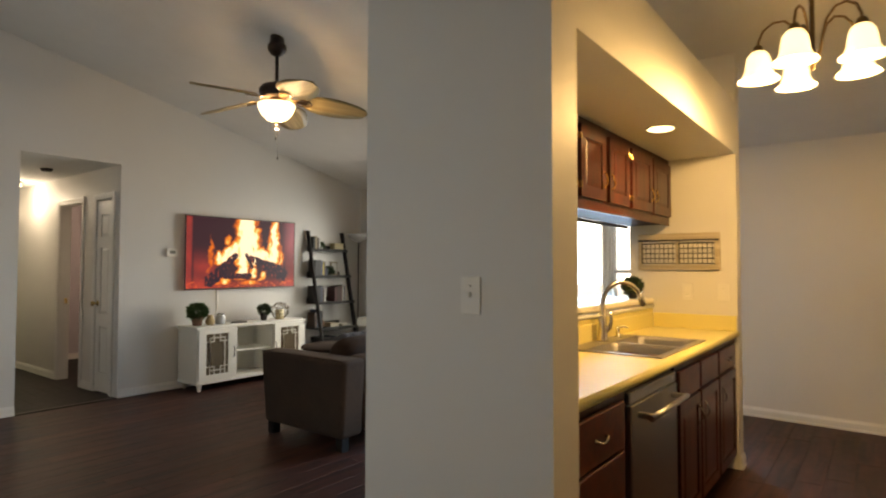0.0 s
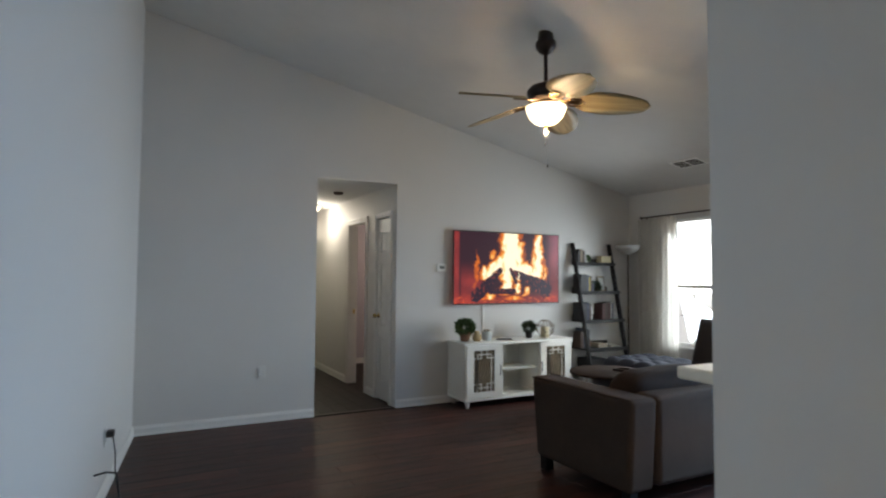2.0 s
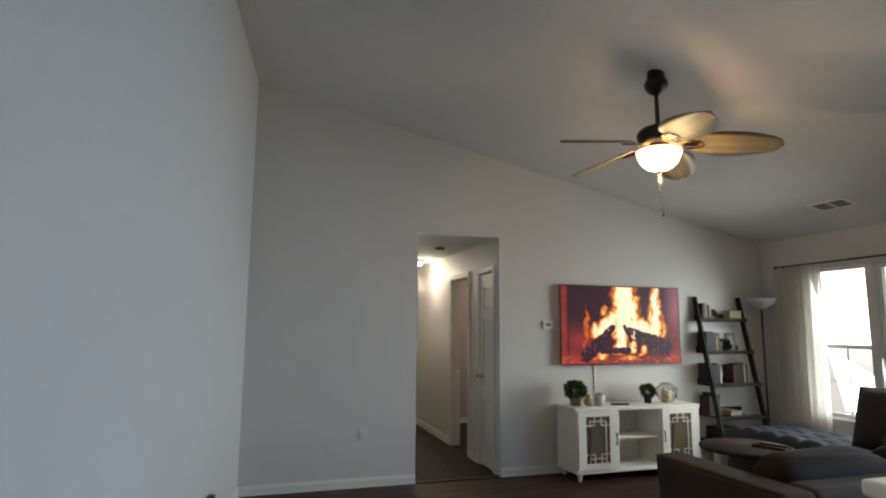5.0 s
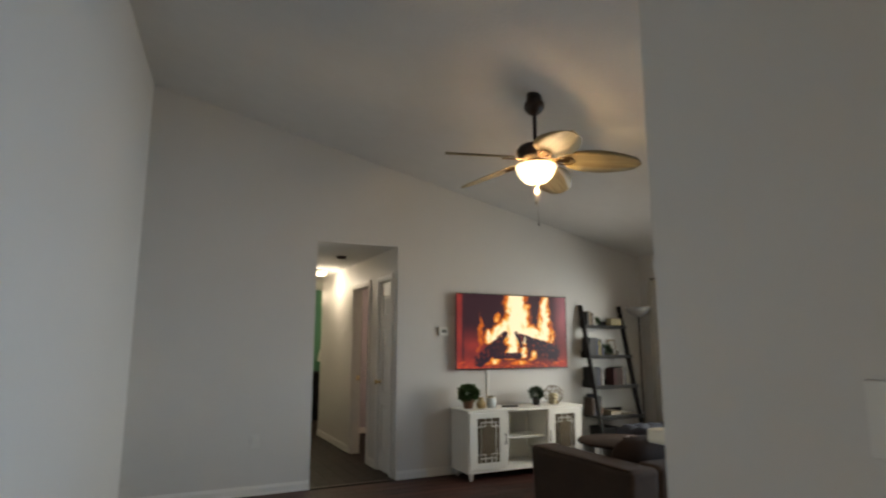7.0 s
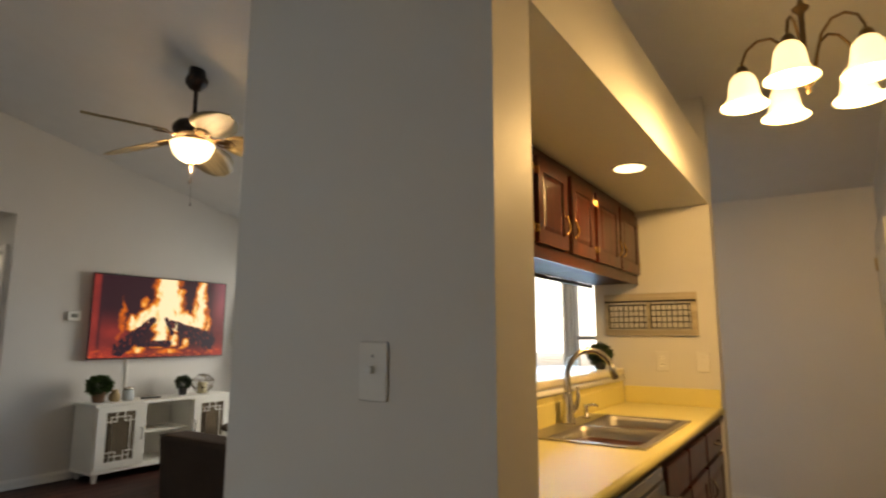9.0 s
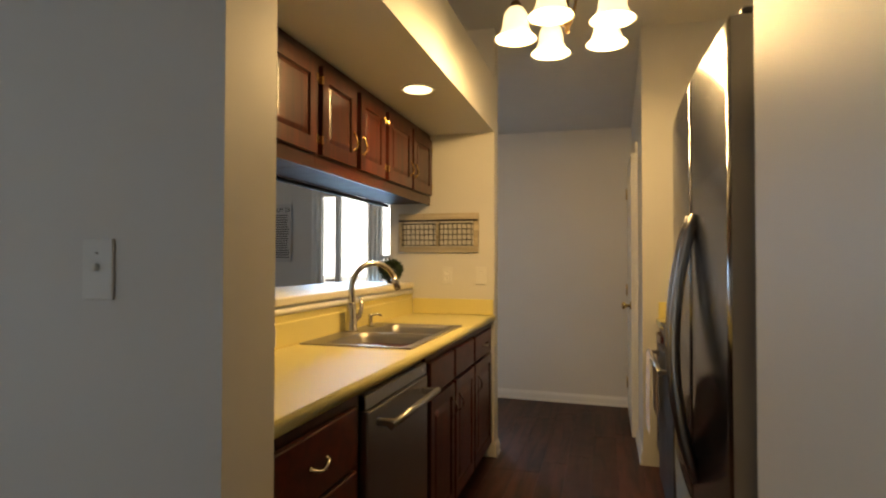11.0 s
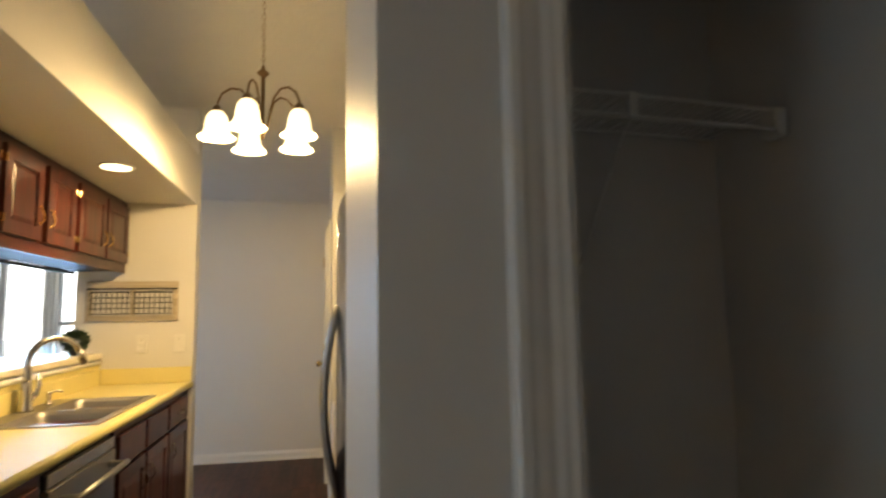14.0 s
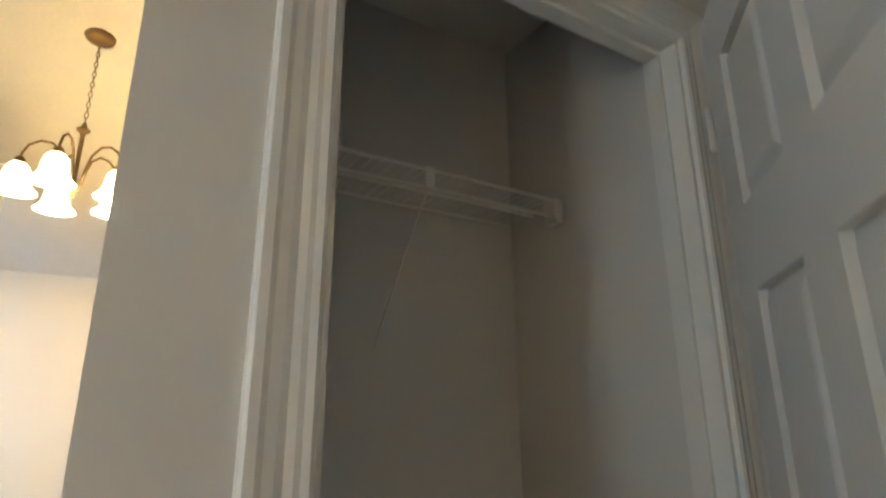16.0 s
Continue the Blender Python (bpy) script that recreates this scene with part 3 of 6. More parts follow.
c = base_cabinet(0.17, 0.715, "dark cherry drawer base cabinet with nickel pulls")
for z0, z1 in ((0.12, 0.385), (0.40, 0.655), (0.668, 0.838)):
    front(c, 0.20, 0.675, z0, z1, True, "h")
c = base_cabinet(1.385, 2.222, "dark cherry sink base cabinet with two doors")
front(c, 1.40, 1.785, 0.70, 0.838, True)
front(c, 1.815, 2.21, 0.70, 0.838, True)
front(c, 1.40, 1.785, 0.12, 0.685, False, "v", 0.34)
front(c, 1.815, 2.21, 0.12, 0.685, False, "v", 0.045)
c = base_cabinet(2.224, 2.788, "narrow dark cherry base cabinet with one drawer and door")
front(c, 2.245, 2.71, 0.70, 0.838, True, "h")
front(c, 2.245, 2.71, 0.12, 0.685, False, "v", 0.05)

dw = thing("dishwasher", pose(0, 0, 0), "stainless steel dishwasher with a bar handle", "dishwasher")
part("tub", bx(-0.60, 0.735, 0.02, -0.075, 1.37, 0.868), BLACKPLASTIC, dw)
part("door", bx(-0.075, 0.752, 0.11, -0.045, 1.362, 0.80, 0.006, 2), DARKSTEEL, dw)
part("control_strip", bx(-0.075, 0.752, 0.803, -0.052, 1.362, 0.85, 0.004), STEEL, dw)
h = part("handle", tube([(0.012, 0.80, 0.752), (0.018, 1.05, 0.756), (0.012, 1.315, 0.752)], 0.0125, 12), STEEL, dw, "steel bar handle")
for y in (0.83, 1.285):
    part("handle_post", bx(-0.046, y - 0.012, 0.742, 0.012, y + 0.012, 0.765, 0.004), STEEL, h)
part("kick_plate", bx(-0.13, 0.752, 0.0, -0.10, 1.362, 0.105), BLACKPLASTIC, dw)
part("badge", lathe([(0, 0), (0.008, 0), (0.008, 0.001), (0, 0.0015)], 12, None, Matrix.Translation((-0.0515, 1.31, 0.827)) @ Matrix.Rotation(math.pi / 2, 4, "Y")), WHITEPLASTIC, dw)

# ledge of the pass-through
ledge = thing("bar_ledge", pose(0, 0, 0), "pale laminate pass-through ledge with a rounded edge", "ledge")
part("top", bx(-0.748, 0.17, 1.078, -0.585, 2.788, 1.116, 0.010, 3), LEDGE, ledge)
part("overhang", bx(-1.08, 0.30, 1.076, -0.752, 2.788, 1.1165, 0.010, 3), LEDGE, ledge)
part("moulding", tube([(-0.597, 0.17, 1.055), (-0.597, 2.785, 1.055)], 0.014, 10), TRIM, ledge, "white half-round moulding")
part("outer_moulding", bx(-0.745, 0.168, 1.03, -0.722, 2.788, 1.077, 0.006), TRIM, ledge)
structure("passthrough_panel", bx(-0.604, 0.168, 1.0125, -0.597, 2.788, 1.045), LAMINATE, "cream panel below the pass-through ledge", "trim")

# upper cabinets over the pass-through
UX, UZ0, UZ1 = -0.475, 1.642, 2.098


def upper_cabinet(y0, y1, doors):
    c = thing("wall_cabinet", pose(0, 0, 0), "glossy cherry wall cabinet with raised-panel doors", "cabinet", "kitchen wall cabinets")
    part("body", bx(-0.765, y0, UZ0 + 0.004, UX - 0.004, y1, UZ1), CHERRYH, c)
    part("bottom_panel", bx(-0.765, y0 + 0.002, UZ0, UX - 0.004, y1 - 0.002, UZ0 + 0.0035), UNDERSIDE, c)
    part("face_frame", bx(UX - 0.004, y0, UZ0 - 0.012, UX, y1, UZ1), CHERRYH, c)
    for d0, d1, side in doors:
        w, h = d1 - d0, 2.055 - 1.69
        d = part("door", shape_door(w, h, 0.021, [(0.055, w - 0.055, 0.06, h - 0.06)], 0), CHERRY, c, m=pose(UX, d0, 1.69, 0, 0, 90))
        part("panel", raised_panel(0.055, w - 0.055, 0.06, h - 0.06, 0.021, 0.018, 0.86), CHERRY, d)
        part("handle", pull(0.078, 0.018, 0.0042), BRASS, d, "brass pull", pose(0.028 if side < 0 else w - 0.028, -0.021, 0.115))
        for z in (0.06, h - 0.06):
            part("hinge", bx(-0.006 if side > 0 else w - 0.006, -0.024, z - 0.017, 0.004 if side > 0 else w + 0.004, -0.004, z + 0.017, 0.002), BRASS, d)
    return c


upper_cabinet(0.17, 1.205, [(0.20, 0.47, -1), (0.49, 0.795, 1), (0.825, 1.185, -1)])
upper_cabinet(1.207, 1.945, [(1.232, 1.562, 1), (1.612, 1.925, -1)])
upper_cabinet(1.947, 2.787, [(1.975, 2.36, 1), (2.39, 2.765, -1)])
structure("opening_trim", bx(-0.785, 0.168, 1.622, -0.767, 2.788, 1.642, 0.003), BLACK, "dark trim along the top of the pass-through", "trim")

# recessed light
can = thing("recessed_light", pose(-0.228, 1.775, 2.10), "lit round recessed ceiling light", "light")
part("trim_ring", lathe([(0, 0), (0.086, 0), (0.086, -0.003), (0.078, -0.006), (0.070, -0.004), (0, -0.004)], 32), WHITEPLASTIC, can)
part("lens", lathe([(0, -0.0055), (0.066, -0.0055), (0.069, -0.007), (0.060, -0.010), (0, -0.012)], 32), CANLENS, can, "glowing frosted lens")

# wire basket rack
GREYWOOD = wood("whitewashed_wood", (0.36, 0.30, 0.22), (0.58, 0.51, 0.40), 0.7, "x", 6.0, rand=0.1)
rack = thing("wall_rack", pose(-0.692, 2.788, 1.318), "whitewashed wooden wall rack with two wire baskets", "wall rack")
for x0, z0, x1, z1 in ((0, 0.215, 0.552, 0.258), (0, 0, 0.552, 0.036), (0, 0.036, 0.034, 0.215), (0.518, 0.036, 0.552, 0.215), (0.262, 0.036, 0.290, 0.215)):
    part("slat", bx(x0, -0.018, z0, x1, 0, z1, 0.002), GREYWOOD, rack)
part("rod", tube([(0.006, -0.028, 0.208), (0.546, -0.028, 0.208)], 0.005, 8), BLACK, rack)
for x0 in (0.04, 0.296):
    bm = bmesh.new()
    for i in range(8):
        x = x0 + 0.216 * i / 7
        tube([(x, -0.055, 0.045), (x, -0.055, 0.185)], 0.0026, 5, bm)
        tube([(x, -0.055, 0.045), (x, -0.006, 0.045)], 0.0026, 5, bm)
    for k in range(5):
        zz = 0.045 + 0.035 * k
        tube([(x0, -0.006, zz), (x0, -0.055, zz), (x0 + 0.216, -0.055, zz), (x0 + 0.216, -0.006, zz)], 0.0027 if k < 4 else 0.004, 5, bm)
    part("wire_basket", bm, BLACK, rack, "black wire basket")
plate("power_outlet", pose(-0.355, 2.7885, 1.165), "white double socket outlet above the worktop", "outlet")
plate("light_switch", pose(-0.125, 2.7885, 1.165), "white light switch above the worktop", "switch")
plate("power_outlet", pose(-0.5855, 1.045, 0.962, 0, 0, 90) @ pose(0, 0, 0, 0, 90, 0), "white outlet plate set sideways behind the worktop", "outlet")
plate("light_switch", pose(-0.272, -0.001, 1.245), "white light switch on the grey partition", "switch")


def leaf_ball(radius, count, size, squash=1.0, seed=1):
    """A dense crown of small folded leaves with an uneven outline."""
    rng = random.Random(seed)
    bm = bmesh.new()
    for _ in range(count):
        d = Vector((rng.gauss(0, 1), rng.gauss(0, 1), rng.gauss(0, 1))).normalized()
        p = d * radius * (0.55 + 0.5 * rng.random())
        p.z *= squash
        t = (d + Vector((rng.uniform(-0.7, 0.7), rng.uniform(-0.7, 0.7), rng.uniform(-0.4, 0.8)))).normalized()
        s = t.orthogonal().normalized()
        s.rotate(Matrix.Rotation(rng.uniform(0, 6.28), 3, t))
        n = t.cross(s)
        ln, w = size * rng.uniform(0.7, 1.3), size * 0.33
        v = [bm.verts.new(q) for q in (p, p + t * ln * 0.5 + s * w + n * 0.15 * ln, p + t * ln, p + t * ln * 0.5 - s * w + n * 0.15 * ln)]
        bm.faces.new((v[0], v[1], v[2]))
        bm.faces.new((v[0], v[2], v[3]))
    return bm


def potted_plant(name, m, label, pot_r, pot_h, crown_r, leaf, pot_mat, leaf_mat, count=420, seed=1):
    t = thing(name, m, label, "plant")
    part("pot", lathe([(0, 0), (pot_r * 0.72, 0), (pot_r * 0.78, 0.004), (pot_r, pot_h * 0.82), (pot_r * 1.06, pot_h * 0.84), (pot_r * 1.06, pot_h), (pot_r * 0.94, pot_h), (pot_r * 0.9, pot_h * 0.9), (0, pot_h * 0.88)], 20), pot_mat, t)
    part("foliage", leaf_ball(crown_r, count, leaf, 0.85, seed), leaf_mat, t, m=pose(0, 0, pot_h + crown_r * 0.62))
    return t


potted_plant("potted_plant", pose(-0.66, 2.55, 1.117), "small dark green plant in a black pot on the ledge", 0.034, 0.05, 0.056, 0.034, BLACKPLASTIC, DARKLEAF, 420, 3)

# chandelier
CX, CY = 0.50, 1.53
ch = thing("chandelier", pose(CX, CY, 0.012), "antique brass five-arm chandelier with lit frosted bell shades", "chandelier")
cz = ceil_z(CX, CY)
part("canopy", lathe([(0, cz - 0.035), (0.024, cz - 0.034), (0.054, cz - 0.024), (0.074, cz - 0.006), (0.074, cz + 0.02), (0, cz + 0.02)], 24), ANTIQUE, ch)
bm = bmesh.new()
n = 16
top, low = cz - 0.03, 2.567
for i in range(n):
    zc = low + (top - low) * (i + 0.5) / n
    r1, r2 = (top - low) / n * 0.62, 0.008
    ring = []
    for k in range(11):
        a = 2 * math.pi * k / 10
        p = (r2 * math.cos(a), 0, zc + r1 * math.sin(a)) if i % 2 else (0, r2 * math.cos(a), zc + r1 * math.sin(a))
        ring.append(p)
    tube(ring, 0.0018, 5, bm)
part("chain", bm, ANTIQUE, ch)
part("stem", lathe([(0, 2.185), (0.006, 2.19), (0.012, 2.20), (0.006, 2.21), (0.018, 2.222), (0.026, 2.235), (0.022, 2.25), (0.012, 2.262), (0.009, 2.30), (0.010, 2.50), (0.014, 2.512), (0.028, 2.524), (0.03, 2.532), (0.013, 2.545), (0.009, 2.562), (0.003, 2.572), (0, 2.574)], 18), ANTIQUE, ch)
for k in range(5):
    a = radians(185 + 72 * k)
    ux, uy = math.cos(a), math.sin(a)
    pts = [(0.015, 2.245), (0.035, 2.27), (0.045, 2.33), (0.065, 2.395), (0.105, 2.435), (0.150, 2.435), (0.190, 2.405), (0.208, 2.36), (0.21, 2.335)]
    arm = part("arm", tube([(ux * r, uy * r, zz) for r, zz in pts], 0.0058, 8), ANTIQUE, ch)
    part("socket_cup", lathe([(0.0, 2.345), (0.014, 2.342), (0.021, 2.332), (0.027, 2.312), (0.029, 2.298), (0.0, 2.296)], 14, None, Matrix.Translation((ux * 0.21, uy * 0.21, 0))), ANTIQUE, arm)
    sh = [(0.026, 2.312), (0.034, 2.305), (0.046, 2.285), (0.052, 2.255), (0.056, 2.215), (0.066, 2.185), (0.086, 2.164), (0.088, 2.160), (0.083, 2.163), (0.063, 2.186), (0.053, 2.215), (0.049, 2.255), (0.042, 2.283), (0.024, 2.30)]
    bm = bmesh.new()
    rings = []
    for r, zz in ((r, 2.312 - 0.87 * (2.312 - zz)) for r, zz in sh):
        rings.append([bm.verts.new((ux * 0.21 + r * math.cos(2 * math.pi * q / 24), uy * 0.21 + r * math.sin(2 * math.pi * q / 24), zz)) for q in range(24)])
    for p, q in zip(rings, rings[1:]):
        for i in range(24):
            f = bm.faces.new((p[i], p[(i + 1) % 24], q[(i + 1) % 24], q[i]))
            f.smooth = True
    part("shade", bm, SHADE, ch, "lit frosted glass bell shade")

# refrigerator side
fr = thing("refrigerator", pose(0, 0.2, 0), "stainless steel refrigerator with curved doors and bow handles", "refrigerator")
part("case", bx(0.90, -0.025, 0.02, 1.59, 0.83, 1.675, 0.006), BLACKPLASTIC, fr)


def curved_door(y0, y1, z0, z1):
    bm = bmesh.new()
    n = 10
    a, b = [], []
    for i in range(n + 1):
        y = y0 + (y1 - y0) * i / n
        u = 2 * (y - (-0.025)) / 0.855 - 1
        x = 0.852 - 0.014 * (1 - u * u)
        a.append((bm.verts.new((x, y, z0)), bm.verts.new((x, y, z1))))
        b.append((bm.verts.new((0.898, y, z0)), bm.verts.new((0.898, y, z1))))
    for i in range(n):
        f = bm.faces.new((a[i][0], a[i + 1][0], a[i + 1][1], a[i][1]))
        f.smooth = True
        bm.faces.new((b[i + 1][0], b[i][0], b[i][1], b[i + 1][1]))
        bm.faces.new((a[i][1], a[i + 1][1], b[i + 1][1], b[i][1]))
        bm.faces.new((b[i][0], b[i + 1][0], a[i + 1][0], a[i][0]))
    bm.faces.new((a[0][0], a[0][1], b[0][1], b[0][0]))
    bm.faces.new((b[n][0], b[n][1], a[n][1], a[n][0]))
    return bm


for y0, y1, hy, dark in ((-0.022, 0.335, 0.30, False), (0.341, 0.827, 0.385, False)):
    d = part("door", curved_door(y0, y1, 0.72, 1.675), FRIDGESTEEL, fr)
    pts = [(0.842 - 0.046 * math.sin(math.pi * i / 14) ** 0.8, hy, 0.78 + 0.585 * i / 14) for i in range(15)]
    part("handle", tube(pts, 0.012, 10), DARKSTEEL, d, "bowed steel handle")
part("freezer_drawer", curved_door(-0.022, 0.827, 0.06, 0.712), FRIDGESTEEL, fr)
part("hinge_cover", bx(0.87, -0.02, 1.675, 0.95, 0.06, 1.69, 0.004), BLACKPLASTIC, fr)
part("base_grille", bx(0.875, -0.02, 0.0, 0.93, 0.82, 0.055), BLACKPLASTIC, fr)

# range, counters past the refrigerator
c = thing("base_cabinet", pose(0, 0, 0), "dark cherry base cabinet between refrigerator and range", "cabinet", "kitchen base cabinets")
part("body", bx(0.975, 1.05, 0.10, 1.615, 1.825, CB), CHERRY, c)
part("toe_kick", bx(1.03, 1.05, 0.0, 1.6, 1.825, 0.10), BLACK, c)
for y0, y1 in ((1.07, 1.435), (1.445, 1.81)):
    d = part("door", shape_door(y1 - y0, 0.70, 0.021, [(0.05, y1 - y0 - 0.05, 0.055, 0.645)], 0), CHERRY, c, m=pose(0.973, y1, 0.13, 0, 0, -90))
c = thing("base_cabinet", pose(0, 0, 0), "narrow dark cherry base cabinet beside the range", "cabinet", "kitchen base cabinets")
part("body", bx(0.975, 2.60, 0.10, 1.615, 2.895, CB), CHERRY, c)
part("door", shape_door(0.27, 0.70, 0.021, [(0.05, 0.22, 0.055, 0.645)], 0), CHERRY, c, m=pose(0.973, 2.885, 0.13, 0, 0, -90))
part("toe_kick", bx(1.03, 2.60, 0.0, 1.6, 2.895, 0.10), BLACK, c)
for y0, y1 in ((1.05, 1.825), (2.60, 2.897)):
    w = thing("worktop", pose(0, 0, 0), "short cream laminate worktop beside the range", "worktop")
    part("top", bx(0.95, y0, CB, 1.617, y1, CT, 0.008, 2), LAMINATE, w)
    if y1 > 2.5:
        part("side_splash", bx(0.965, 2.88, CT, 1.6, 2.898, 1.012, 0.004), LAMINATE, w)
rg = thing("range", pose(0, 0, 0), "black electric range with a steel oven handle", "range")
part("body", bx(0.965, 1.83, 0.02, 1.61, 2.595, 0.90, 0.004), BLACKPLASTIC, rg)
part("cooktop", bx(0.95, 1.83, 0.90, 1.61, 2.595, 0.918, 0.004), BLACKPLASTIC, rg)
part("oven_door", bx(0.935, 1.84, 0.22, 0.964, 2.585, 0.80, 0.006), BLACKPLASTIC, rg)
h = part("oven_handle", tube([(0.885, 1.88, 0.76), (0.885, 2.55, 0.76)], 0.012, 10), STEEL, rg, "steel oven handle")
for y in (1.91, 2.52):
    part("handle_post", bx(0.885, y - 0.012, 0.75, 0.936, y + 0.012, 0.77, 0.003), STEEL, h)
part("drawer", bx(0.94, 1.84, 0.06, 0.964, 2.585, 0.21, 0.004), BLACKPLASTIC, rg)
TOWEL = mat("patterned_towel", (0.70, 0.60, 0.54), 0.9, vary=0.35, scale=55, bump=0.3, bump_scale=200)
tw = thing("dish_towel", pose(0, 0, 0), "cream and red patterned towel hung on the oven handle", "towel")
bm = bmesh.new()
n = 14
rows = []
for zz, x in ((0.36, 0.868), (0.50, 0.866), (0.65, 0.868), (0.755, 0.869), (0.779, 0.885), (0.755, 0.900), (0.60, 0.903), (0.45, 0.905)):
    rows.append([bm.verts.new((x + 0.005 * math.sin(i * 1.7 + zz * 3) * (0.8 - zz), 2.30 + 0.24 * i / n, zz)) for i in range(n + 1)])
for a, b in zip(rows, rows[1:]):
    for i in range(n):
        bm.faces.new((a[i], a[i + 1], b[i + 1], b[i])).smooth = True
part("cloth", bm, TOWEL, tw)
MATM = mat("brown_rubber_mat", (0.05, 0.036, 0.024), 0.8, vary=0.15, scale=20, bump=0.3, bump_scale=120)
km = thing("kitchen_mat", pose(0, 0, 0.0), "dark brown cushioned mat on the floor before the range", "mat")
part("pad", bx(0.575, 1.52, 0.002, 0.93, 2.31, 0.016, 0.006, 2), MATM, km)

# passage door
six_panel_door("door_passage", pose(0.866, 4.16, 0.008, 0, 0, -90), 0.71, 2.03, "closed white six-panel door in the passage", 0.645, 0.0)
part("door_casing_passage", door_casing(0.0, 0.71, 2.045), TRIM, m=pose(0.872, 4.16, 0, 0, 0, -90))
tagged(bpy.data.objects["door_casing_passage"], "white moulded door casing", "trim", kind="structure")

# ---- closet ----
ob = part("door_casing_closet", door_casing(CU0 + 0.003, CU1 - 0.003, CZ - 0.003, 0.08), TRIM, m=CM)
tagged(ob, "white fluted door casing round the closet opening", "trim", kind="structure")
ob = part("door_jamb_closet", bx(CU0, 0, 0, CU0 + 0.014, CD, CZ - 0.014, into=bx(CU1 - 0.014, 0, 0, CU1, CD, CZ - 0.014, into=bx(CU0, 0, CZ - 0.014, CU1, CD, CZ))), TRIM, m=CM)
bm = bx(CU0 + 0.014, 0.038, 0, CU0 + 0.024, 0.07, CZ - 0.024)
bx(CU1 - 0.024, 0.038, 0, CU1 - 0.014, 0.07, CZ - 0.024, into=bm)
bx(CU0 + 0.014, 0.038, CZ - 0.026, CU1 - 0.014, 0.07, CZ - 0.014, into=bm)
part("door_stop", bm, TRIM, ob)
tagged(ob, "white painted closet door jamb", "trim", kind="structure")
hp = CM @ Vector((CU1 + 0.026, -0.075, 0))
# unseen entry door, added to go with the fill lamp in this wall
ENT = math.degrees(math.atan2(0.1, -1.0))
ed = tagged(thing("door_entry_added", pose(-0.4, left_y(-0.4), 0, 0, 0, ENT), "added unseen entry door, white with a tall glass lite", "door"), kind="structure")
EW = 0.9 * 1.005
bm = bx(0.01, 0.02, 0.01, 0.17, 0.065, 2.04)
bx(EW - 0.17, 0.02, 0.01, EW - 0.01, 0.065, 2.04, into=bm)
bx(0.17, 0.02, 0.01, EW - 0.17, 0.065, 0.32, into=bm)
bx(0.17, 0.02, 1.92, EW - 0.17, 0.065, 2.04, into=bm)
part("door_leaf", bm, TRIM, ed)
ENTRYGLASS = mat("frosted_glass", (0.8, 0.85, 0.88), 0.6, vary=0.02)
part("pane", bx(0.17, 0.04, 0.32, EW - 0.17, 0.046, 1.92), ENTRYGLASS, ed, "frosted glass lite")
six_panel_door("door_closet", Matrix.Translation((hp.x, hp.y, 0.008)) @ Matrix.Rotation(radians(-131), 4, "Z"), 0.745, 2.0, "white six-panel closet door standing half open", 0.685, -0.006, hinge_metal=TRIM, rows=[(0.2, 0.69), (0.82, 1.433), (1.579, 1.872)])

ws = thing("wire_shelf", CM, "white wire closet shelf on a diagonal brace", "shelf")
WIRE = mat("white_vinyl_wire", (0.80, 0.79, 0.76), 0.4, vary=0.03)
SV0, SV1, SZ0, SZ1 = 0.38, 0.593, 1.728, 1.772
bm = bmesh.new()
for i in range(34):
    u = 0.125 + 0.84 * i / 33
    tube([(u, SV0, SZ1), (u, SV1, SZ1)], 0.0012, 4, bm)
tagged(part("wire_deck", bm, WIRE, ws), kind="stuff")
for v, zz in ((SV0, SZ1), (SV0, SZ0), (SV1, SZ1 - 0.004), (0.49, SZ1 - 0.004)):
    part("rail", tube([(0.117, v, zz), (0.980, v, zz)], 0.0042, 6), WIRE, ws)
part("brace", tube([(0.588, SV0, SZ0), (0.587, SV0 + 0.045, SZ0 - 0.045), (0.575, 0.585, 1.44), (0.574, 0.597, 1.405)], 0.006, 6, None, 0.5), WIRE, ws)
part("brace_clip", bx(0.577, SV0 - 0.008, SZ0 - 0.005, 0.601, SV0 + 0.006, SZ1 + 0.005, 0.003), WIRE, ws)
part("end_bracket", bx(0.958, SV0 - 0.006, SZ0 - 0.014, 0.985, SV0 + 0.045, SZ1 + 0.006, 0.004), WHITEPLASTIC, ws, "white plastic end bracket")
part("bracket_clip", bx(0.948, SV0 - 0.009, SZ0 - 0.006, 0.957, SV0 + 0.006, SZ1 + 0.004, 0.002), WHITEPLASTIC, ws)

# ---- living room ----
# television with a fire on its screen
tv = thing("television", pose(TV_X + 0.045, 1.882, 1.078, 0, 0, 90), "large flat television showing a log fire on the wall", "television")
TW, TH = 1.495, 0.842
part("back_shell", bx(0.02, -0.0, 0.02, TW - 0.02, 0.042, TH - 0.02, 0.01), BLACKPLASTIC, tv)
bm = bx(0, -0.014, 0, TW, 0.0, 0.014)
bx(0, -0.014, TH - 0.01, TW, 0, TH, into=bm)
bx(0, -0.014, 0.014, 0.01, 0, TH - 0.01, into=bm)
bx(TW - 0.01, -0.014, 0.014, TW, 0, TH - 0.01, into=bm)
part("bezel", bm, BLACKPLASTIC, tv)


def fbm(x, y, s):
    return noise.noise((x, y, s)) * 0.6 + noise.noise((x * 2.1, y * 2.1, s + 7)) * 0.3 + noise.noise((x * 4.3, y * 4.3, s + 13)) * 0.15


def soft(x, a, b):
    k = max(0.0, min(1.0, (x - a) / (b - a)))
    return k * k * (3 - 2 * k)


